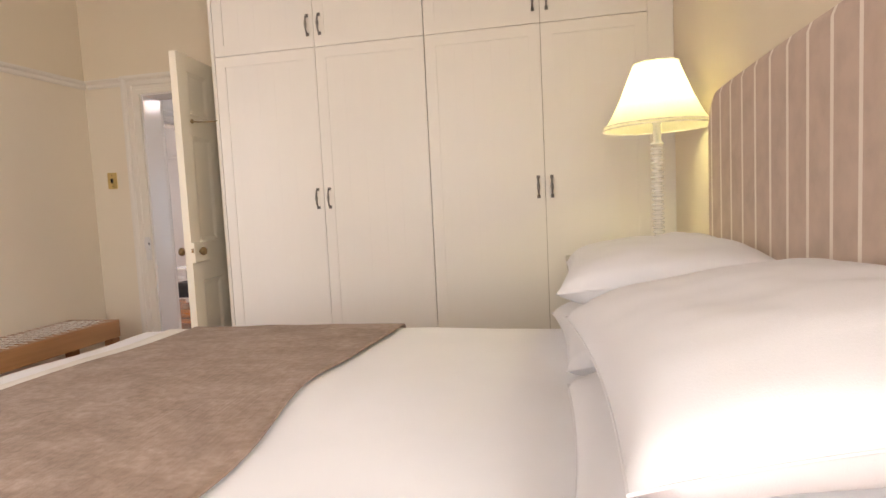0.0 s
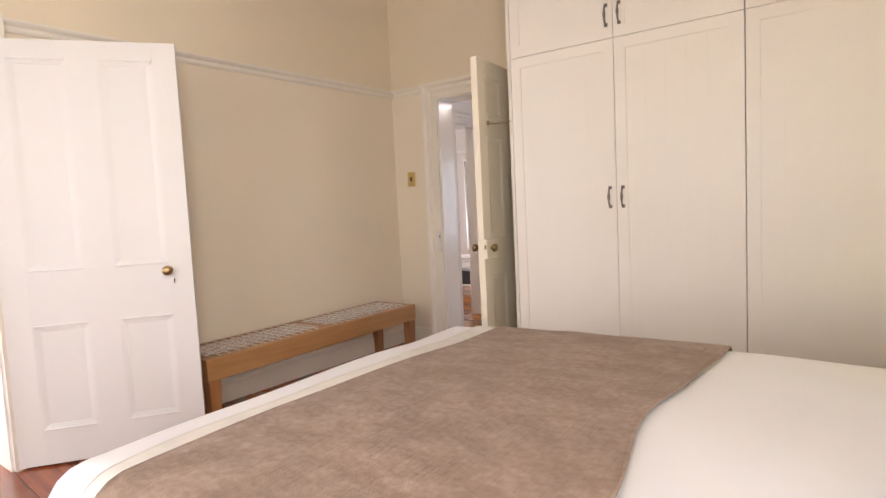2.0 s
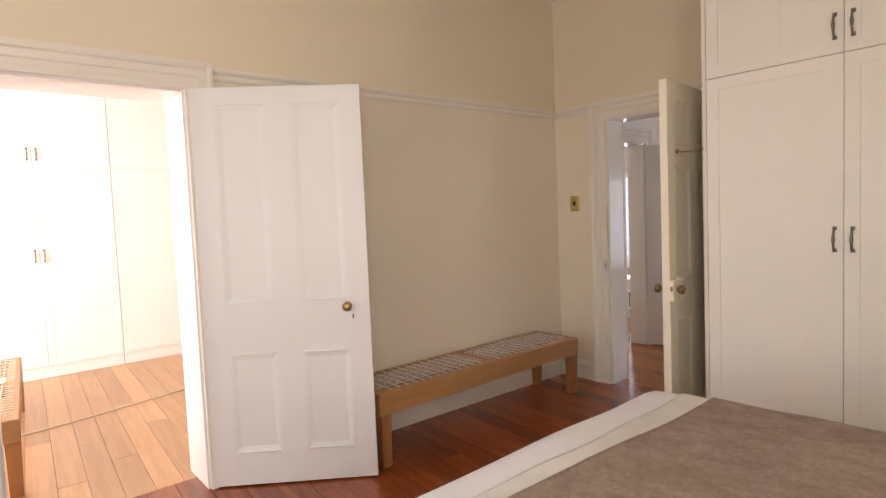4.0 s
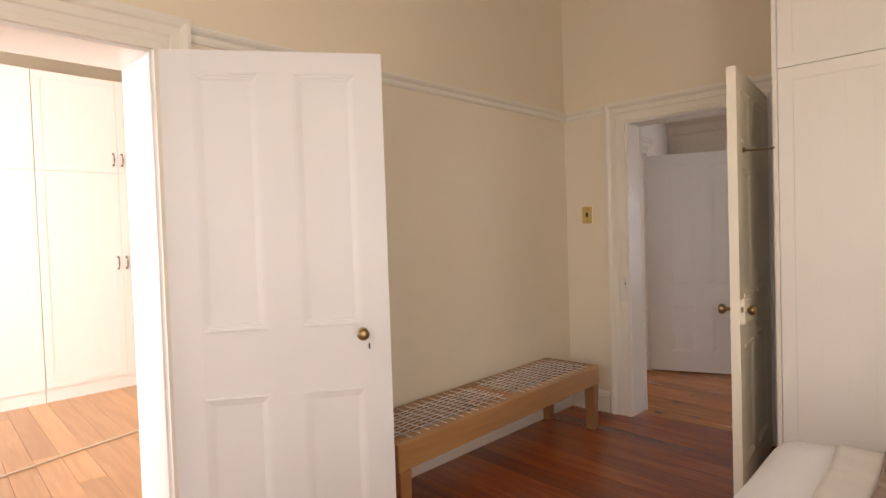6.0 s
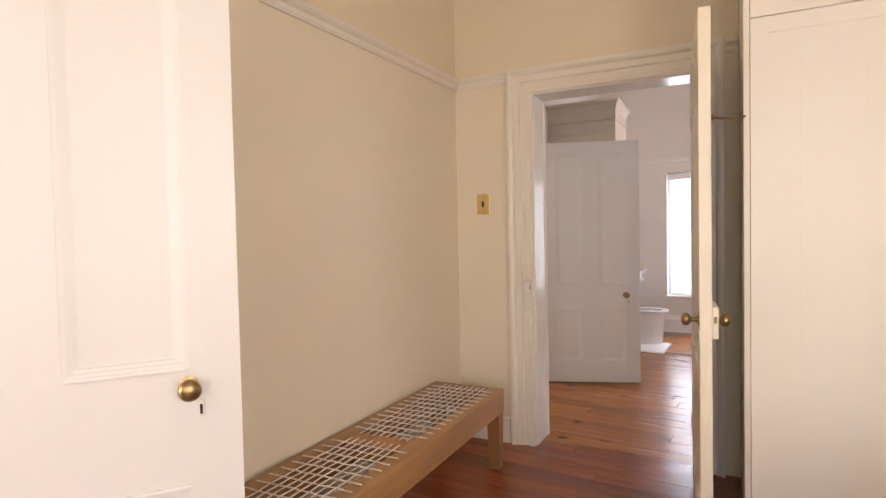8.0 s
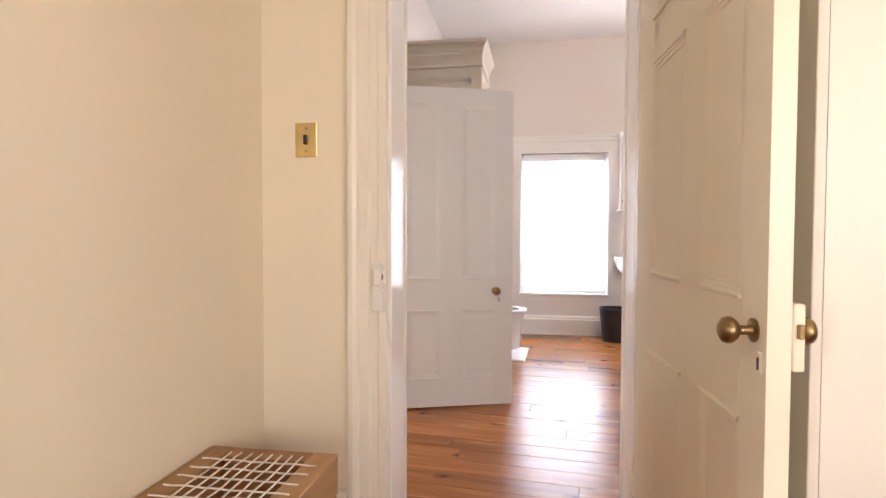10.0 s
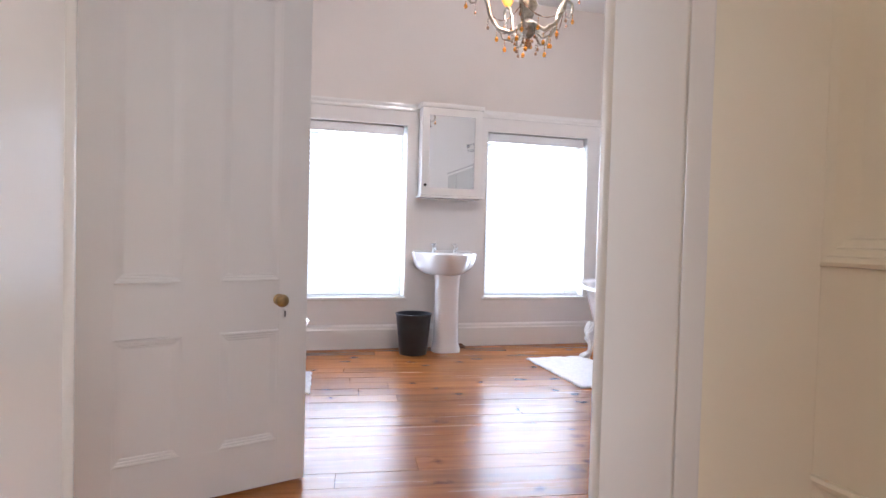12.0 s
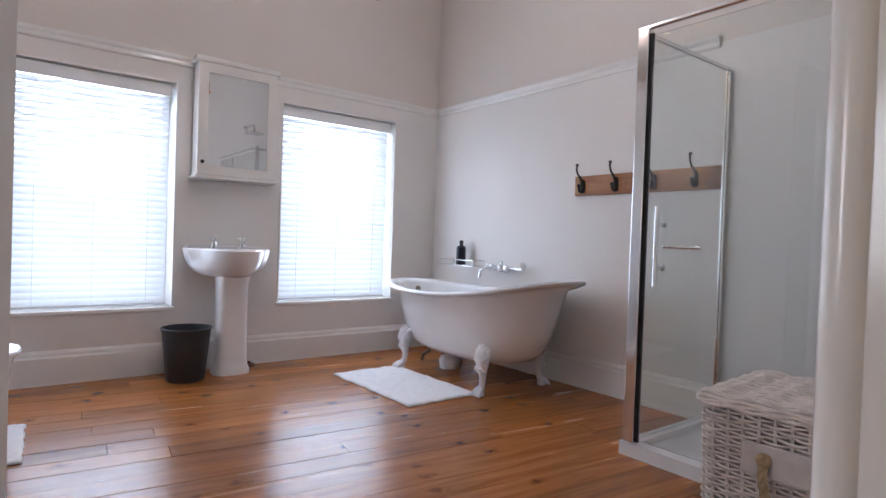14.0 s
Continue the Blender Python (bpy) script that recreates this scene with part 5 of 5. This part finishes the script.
def basket(m, a, b, h):
    th = thing("laundry_basket", m, "whitewashed wicker laundry basket with lid and rope handle", "basket")
    rng = random.Random(4)

    def edge(s, grow=0.0, r=0.028):
        """A point s (0 to 1) round a rounded rectangle and its outward normal."""
        A, B = a / 2 + grow, b / 2 + grow
        per = [2 * (A - r), math.pi / 2 * r, 2 * (B - r), math.pi / 2 * r] * 2
        q = s * sum(per)
        sides = [((-A + r, -B), (1, 0), (0, -1)), ((A - r, -B + r), -90), ((A, -B + r), (0, 1), (1, 0)), ((A - r, B - r), 0), ((A - r, B), (-1, 0), (0, 1)), ((-A + r, B - r), 90), ((-A, B - r), (0, -1), (-1, 0)), ((-A + r, -B + r), 180)]
        for length, sd in zip(per, sides):
            if q <= length:
                if len(sd) == 3:
                    return (sd[0][0] + sd[1][0] * q, sd[0][1] + sd[1][1] * q), sd[2]
                ang = radians(sd[1]) + q / r
                return (sd[0][0] + r * math.cos(ang), sd[0][1] + r * math.sin(ang)), (math.cos(ang), math.sin(ang))
            q -= length
        return (-A + r, -B), (0, -1)
    stakes = 48
    for k in range(stakes):
        (x, y), nrm = edge((k + 0.5) / stakes)
        part("stake", tube([(x * 0.95, y * 0.95, 0.01), (x, y, h - 0.03)], 0.0045, 5), M_WICKER, th)
    rows = 50
    for r in range(rows):
        z = 0.010 + (h - 0.046) * r / (rows - 1)
        shrink = 0.95 + 0.05 * z / h
        pts = []
        n = stakes * 3
        for i in range(n):
            (x, y), nrm = edge(i / n)
            o = 0.0062 * math.cos(math.pi * (i / 3 - 0.5 + r)) + rng.uniform(-0.0010, 0.0010)
            pts.append((x * shrink + nrm[0] * o, y * shrink + nrm[1] * o, z + rng.uniform(-0.0014, 0.0014)))
        part("weaver", tube(pts, 0.0037 + rng.uniform(-0.0004, 0.0005), 5, closed=True), M_WICKER, th)
    # added solid core, so the gaps in the weave look shaded
    part("shade_core", block(-a / 2 * 0.90, a / 2 * 0.90, -b / 2 * 0.90, b / 2 * 0.90, 0.02, h - 0.05, 0.03), M_BASKET_SHADE, th, "solid core coloured like the basket's shaded inside")
    lid = part("lid", block(-a / 2 - 0.002, a / 2 + 0.002, -b / 2 - 0.002, b / 2 + 0.002, h - 0.026, h - 0.012, 0.004), M_WICKER, th, "woven wicker lid")
    for j in range(3):
        pts = [edge(i / 120, 0.013)[0] for i in range(120)]
        part("border", tube([(p[0], p[1], h - 0.030 + j * 0.008 + 0.003 * math.sin(i * 1.1 + j * 2)) for i, p in enumerate(pts)], 0.0052, 5, closed=True), M_WICKER, lid)
    count = 42
    for i in range(count):
        x = -a / 2 + a * (i + 0.5) / count
        pts = [(x + rng.uniform(-0.0006, 0.0006), -b / 2 + b * k / 40, h - 0.008 + 0.0040 * math.sin(math.pi * (k / 4.5 + 0.35 * (i % 2))) + rng.uniform(-0.0008, 0.0008)) for k in range(41)]
        part("strand", tube(pts, 0.0046, 5), M_WICKER, lid)
    # rope handle on a canvas tab
    x = -a / 2 - 0.012
    part("tab", block(x - 0.006, x + 0.004, -0.14, 0.135, h - 0.185, h - 0.105, 0.003), M_TAB, th, "pale canvas tab")
    rope = bmesh.new()
    path = []
    for i in range(49):
        t = i / 48
        ang = math.pi * t
        path.append(Vector((x - 0.014 - 0.030 * math.sin(ang), 0.078 * math.cos(ang), h - 0.145 - 0.140 * math.sin(ang))))
    for s in range(3):
        tw = []
        for i, p in enumerate(path):
            d = (path[min(i + 1, 48)] - path[max(i - 1, 0)]).normalized()
            u = Vector((1, 0, 0))
            v = d.cross(u).normalized()
            ph = i * 0.75 + s * 2 * math.pi / 3
            tw.append(p + 0.0062 * (math.cos(ph) * u + math.sin(ph) * v))
        tube(tw, 0.0068, 6, rope)
    part("rope_handle", rope, M_ROPE, th, "twisted jute rope handle")
    for y in (-0.078, 0.078):
        part("knot", lathe([(0, -0.02), (0.014, -0.014), (0.019, 0), (0.014, 0.014), (0, 0.02)], 10, at=(x - 0.014, y, h - 0.140)), M_ROPE, th)
    return th


basket(pose(-0.635, 4.35, 0, 0, 0, 4), 0.45, 0.50, 0.565)

# toilet
to = thing("toilet", pose(XBL + 0.30, 7.12, 0), "white porcelain close-coupled toilet with the seat down", "toilet")
bm = bmesh.new()
rings = []
for z, x1, hw in ((0.46, 0.225, 0.185), (0.48, 0.245, 0.195), (0.62, 0.285, 0.212), (0.775, 0.315, 0.222)):
    rings.append([bm.verts.new(v) for v in ((0.0, -hw, z), (x1 - 0.03, -hw, z), (x1 - 0.008, -hw + 0.010, z), (x1, -hw + 0.035, z), (x1 + 0.004, 0, z), (x1, hw - 0.035, z), (x1 - 0.008, hw - 0.010, z), (x1 - 0.03, hw, z), (0.0, hw, z))])
stitch(bm, rings)
bm.faces.new(rings[0][::-1])
bm.faces.new(rings[-1])
part("cistern", bm, M_PORC, to)
part("cistern_lid", block(-0.005, 0.335, -0.235, 0.235, 0.776, 0.812, 0.012, 3), M_PORC, to)
part("lever", tube([(0.30, -0.15, 0.72), (0.335, -0.15, 0.72), (0.34, -0.09, 0.715)], 0.006, 8), M_CHROME, to)
part("supply_pipe", tube([(0.20 + 0.050 * math.cos(2 * math.pi * i / 24), -0.26, 0.40 + 0.050 * math.sin(2 * math.pi * i / 24)) for i in range(24)], 0.007, 8, closed=True), M_PEWTER, to, "looped grey supply hose")


def pan(bm, back, front, hw, z):
    out = []
    for i in range(32):
        a = 2 * math.pi * i / 32
        c, s = math.cos(a), math.sin(a)
        mid = back + (front - back) * 0.5
        out.append(bm.verts.new((mid + (front - back) * 0.5 * math.copysign(abs(c) ** 0.85, c), hw * math.copysign(abs(s) ** 0.85, s), z)))
    return out


bm = bmesh.new()
rings = [pan(bm, 0.02, 0.530, 0.165, 0.0), pan(bm, 0.02, 0.532, 0.166, 0.04), pan(bm, 0.02, 0.543, 0.171, 0.16), pan(bm, 0.02, 0.560, 0.181, 0.29), pan(bm, 0.02, 0.571, 0.188, 0.340), pan(bm, 0.02, 0.575, 0.19, 0.352), pan(bm, 0.20, 0.535, 0.145, 0.352), pan(bm, 0.25, 0.49, 0.10, 0.23)]
stitch(bm, rings)
bm.faces.new(rings[0][::-1])
bm.faces.new(rings[-1])
part("pan", bm, M_PORC, to)
part("cistern_neck", block(0.02, 0.20, -0.14, 0.14, 0.345, 0.461, 0.01, 2), M_PORC, to)
bm = bmesh.new()
rings = [pan(bm, 0.205, 0.590, 0.196, 0.354), pan(bm, 0.20, 0.596, 0.20, 0.364), pan(bm, 0.205, 0.590, 0.196, 0.376), pan(bm, 0.265, 0.525, 0.132, 0.376), pan(bm, 0.27, 0.52, 0.127, 0.364), pan(bm, 0.265, 0.525, 0.132, 0.354)]
stitch(bm, rings + rings[:1])
part("seat", bm, M_PORC, to)

can = thing("air_freshener", pose(XBL + 0.53, 7.00, 0.8125), "white spray can with a red cap on the cistern", "spray can")
part("body", lathe([(0, 0), (0.026, 0), (0.027, 0.005), (0.027, 0.13), (0.020, 0.145), (0, 0.145)], 18), M_PORC, can)
part("cap", lathe([(0, 0.140), (0.022, 0.140), (0.022, 0.172), (0.016, 0.180), (0, 0.180)], 18), material("dark_red_plastic", (0.22, 0.02, 0.02), 0.4), can)

# tall cupboard behind the open door
M_AGED = material("aged_cream_cupboard_paint", (0.68, 0.60, 0.485), 0.45, var=0.03, scale=3, fine=40)
cp = thing("linen_cupboard", pose(XBL, 5.62, 0), "tall white painted cupboard with a moulded cornice", "cupboard")
part("body", block(0.0, 0.60, 0.02, 0.60, 0, 2.23, 0.004), M_AGED, cp)
for z0, z1 in ((0.12, 1.05), (1.15, 2.14)):
    bm = bmesh.new()
    for q0, q1, r0, r1 in ((0.07, 0.53, z0, z0 + 0.02), (0.07, 0.53, z1 - 0.02, z1), (0.07, 0.09, z0, z1), (0.51, 0.53, z0, z1)):
        box(bm, q0, q1, 0.010, 0.0205, r0, r1)
    part("panel_moulding", bm, M_AGED, cp)
bm = bmesh.new()
crown = []
for o, z in ((0.0, 2.2305), (0.012, 2.2305), (0.016, 2.238), (0.012, 2.246), (0.003, 2.250), (0.003, 2.318), (0.012, 2.322), (0.014, 2.332), (0.022, 2.340), (0.030, 2.356), (0.048, 2.372), (0.068, 2.380), (0.072, 2.384), (0.072, 2.402), (0.0, 2.404)):
    crown.append([bm.verts.new(p) for p in ((0.0, 0.02 - o, z), (0.60 + o * 0.55, 0.02 - o, z), (0.60 + o * 0.55, 0.60, z), (0.0, 0.60, z))])
stitch(bm, crown)
for f in bm.faces:
    f.smooth = False
bm.faces.new(crown[0][::-1])
bm.faces.new(crown[-1])
part("cornice", bm, M_AGED, cp)


# chandelier
CH = pose(-1.210, 6.0, -0.295) @ Matrix.Scale(1.12, 4)
ch = thing("chandelier", CH, "antique silver chandelier with amber drops and glass shades", "chandelier")
part("stem", tube([(0, 0, 2.22), (0, 0, 3.03)], 0.008, 10), M_SILVER, ch)
part("canopy", lathe([(0, 3.048), (0.06, 3.048), (0.055, 3.03), (0.02, 3.01), (0, 3.01)], 20), M_SILVER, ch)
part("hub", lathe([(0, 2.135), (0.012, 2.14), (0.03, 2.155), (0.045, 2.185), (0.055, 2.20), (0.04, 2.215), (0.02, 2.23), (0.03, 2.26), (0.045, 2.30), (0.03, 2.34), (0.014, 2.37), (0.014, 2.52), (0, 2.52)], 20), M_SILVER, ch)
part("finial", lathe([(0, 2.085), (0.012, 2.09), (0.020, 2.105), (0.014, 2.125), (0.010, 2.14), (0, 2.14)], 16), M_CRYSTAL, ch, "smoky glass finial ball")
part("bell", lathe([(0.030, 2.36), (0.042, 2.39), (0.052, 2.43), (0.070, 2.46), (0.066, 2.46), (0.048, 2.43), (0.038, 2.39), (0.0, 2.362)], 20), M_AMBER, ch, "amber glass bell")


def drop(parent, x, y, z, big=True):
    s = 0.9 if big else 0.7
    bm = lathe([(0, -0.030 * s), (0.008 * s, -0.026 * s), (0.0115 * s, -0.016 * s), (0.007 * s, -0.004 * s), (0, 0.002)], 8, at=(x, y, z - 0.030))
    for k in range(3):
        lathe([(0, -0.005), (0.0045, 0), (0, 0.005)], 6, bm, (x, y, z - 0.023 + k * 0.012))
    part("drop", bm, M_AMBER if big else M_CRYSTAL, parent)


for k in range(5):
    a = 2 * math.pi * k / 5 + 0.35
    c, s = math.cos(a), math.sin(a)

    def at(r, z):
        return (r * c, r * s, z + 0.40 * max(0.0, r - 0.13))
    main = [at(0.03, 2.20), at(0.09, 2.165), at(0.15, 2.175), at(0.19, 2.22), at(0.205, 2.28), at(0.23, 2.325), at(0.27, 2.335), at(0.305, 2.31), at(0.31, 2.27), at(0.285, 2.245), at(0.262, 2.258), at(0.262, 2.28)]
    arm = part("arm", tube(main, [0.010] * 8 + [0.008, 0.007, 0.006, 0.005], 8), M_SILVER, ch)
    curl = [at(0.045, 2.16), at(0.085, 2.125), at(0.125, 2.135), at(0.135, 2.165), at(0.115, 2.185), at(0.098, 2.172)]
    part("curl", tube(curl, [0.006, 0.0055, 0.005, 0.005, 0.0045, 0.0035], 8), M_SILVER, arm)
    part("cup", lathe([(0, 2.334), (0.010, 2.337), (0.020, 2.346), (0.030, 2.366), (0.037, 2.395), (0.031, 2.395), (0, 2.366)], 16, at=(0.27 * c, 0.27 * s, 0.056)), M_AMBERG, arm, "amber glass cup")
    part("glass_shade", lathe([(0.024, 2.372), (0.035, 2.396), (0.041, 2.44), (0.046, 2.49), (0.042, 2.49), (0.036, 2.44), (0.030, 2.40), (0, 2.374)], 18, at=(0.27 * c, 0.27 * s, 0.056)), M_BULB, arm, "lit frosted glass shade")
    drop(ch, *at(0.312, 2.262), True)
    drop(ch, *at(0.20, 2.20), False)
    drop(ch, *at(0.115, 2.125), k % 2 == 0)
    drop(ch, *at(0.055, 2.115), k % 2 == 1)
    drop(ch, *at(0.265, 2.245), False)
    drop(ch, *at(0.155, 2.165), True)
    a2 = a + math.pi / 5
    drop(ch, 0.075 * math.cos(a2), 0.075 * math.sin(a2), 2.165, k % 2 == 0)
    drop(ch, 0.11 * math.cos(a2), 0.11 * math.sin(a2), 2.20, k % 2 == 1)
    swag = [Vector(at(0.19, 2.23)).lerp(Vector((0.19 * math.cos(a + 2 * math.pi / 5), 0.19 * math.sin(a + 2 * math.pi / 5), 2.23)), q / 8) - Vector((0, 0, 0.05 * math.sin(math.pi * q / 8))) for q in range(9)]
    part("bead_chain", tube(swag, [0.0035 if q % 2 else 0.0015 for q in range(9)], 6), M_CRYSTAL, ch)

# ---- west room, through the third doorway ----
st = thing("side_table", pose(-4.36, 6.42, 0), "low white side table with dark things on its shelf", "side table")
part("top", block(-0.24, 0.24, -0.20, 0.20, 0.465, 0.490, 0.005), M_TRIM, st)
part("shelf", block(-0.215, 0.215, -0.175, 0.175, 0.10, 0.118, 0.003), M_TRIM, st)
for sx in (-0.215, 0.215):
    for sy in (-0.175, 0.175):
        part("leg", block(sx - 0.018, sx + 0.018, sy - 0.018, sy + 0.018, 0, 0.465, 0.003), M_TRIM, st)
bx = thing("storage_box", pose(-4.36, 6.40, 0.118), "dark brown lidded box on the lower shelf", "box")
part("body", block(-0.17, 0.17, -0.14, 0.14, 0, 0.16, 0.006), M_BIN, bx)
part("lid", block(-0.176, 0.176, -0.146, 0.146, 0.161, 0.185, 0.006), M_BIN, bx)

# ---- side room ----
SL = "built-in white cupboard with closed panelled doors"
for y0 in (-1.460, -0.170, 1.120, 2.410):
    wardrobe("cupboard", pose(XC, 0, 0, 0, 0, 90), (y0, y0 + 0.645, y0 + 1.287), 0.58, 2.00, 2.85, 0.115, SL, hz=1.17, group="side room cupboards", mat=M_WARDW)
bench(pose(-4.91, -0.09, 0, 0, 0, 85), "oak bench with white woven cord seat in the side room", depth=0.42)
cable = thing("floor_cable", Matrix(), "cream cable lying loosely across the floor", "cable")
pts = []
for i in range(60):
    t = i / 59
    pts.append((-5.09 - 0.44 * t + 0.02 * math.sin(t * 8), -0.02 + 2.2 * t, 0.006))
part("cord", tube(pts, 0.006, 6), M_CABLE, cable)

# ---- floor boards ----


def boards(x0, x1, y0, y1, width, mat, seed, turn):
    """Boards at an angle to the walls, each trimmed to the room."""
    base = bpy.data.objects["floor"]
    rng = random.Random(seed)
    cx, cy = (x0 + x1) / 2, (y0 + y1) / 2
    reach = math.hypot(x1 - x0, y1 - y0) / 2
    rot = pose(cx, cy, 0, 0, 0, turn)
    n = int(reach / width) + 1
    for i in range(-n, n):
        cuts = [-reach]
        at = -reach + rng.uniform(0.4, 2.6)
        while at < reach:
            cuts.append(at)
            at += rng.uniform(2.2, 3.8)
        cuts.append(reach)
        for xa, xb in zip(cuts, cuts[1:]):
            m = rot @ pose((xa + xb) / 2, (i + 0.5) * width, rng.uniform(-0.0010, 0.0), rng.uniform(-0.30, 0.30), rng.uniform(-0.02, 0.02))
            bm = block(-(xb - xa) / 2 + 0.0008, (xb - xa) / 2 - 0.0008, -width / 2 + 0.0010, width / 2 - 0.0010, -0.02, 0, 0.0005, 1)
            inv = m.inverted()
            for co, no in (((x0, 0, 0), (-1, 0, 0)), ((x1, 0, 0), (1, 0, 0)), ((0, y0, 0), (0, -1, 0)), ((0, y1, 0), (0, 1, 0))):
                if bm.verts:
                    bmesh.ops.bisect_plane(bm, geom=bm.verts[:] + bm.edges[:] + bm.faces[:], plane_co=inv @ Vector(co), plane_no=inv.to_3x3() @ Vector(no), clear_outer=True)
            if len(bm.faces) < 3:
                bm.free()
                continue
            ob = new("floor_board", mesh_of("floor_board", bm, mat))
            ob.parent = base
            ob.matrix_basis = m


boards(XBL - 0.18, XBR, YF - 0.10, YW, 0.142, M_FLOOR, 3, -6.0)
boards(-6.8, XBL - 0.183, YF + 0.1, YW, 0.142, M_FLOOR, 11, -6.0)
boards(XL - 0.28, XR, YN, YF - 0.103, 0.142, M_FLOORB, 5, -5.4)
boards(-7.33, XL - 0.283, -2.2, YF, 0.142, M_FLOORS, 8, -4.6)
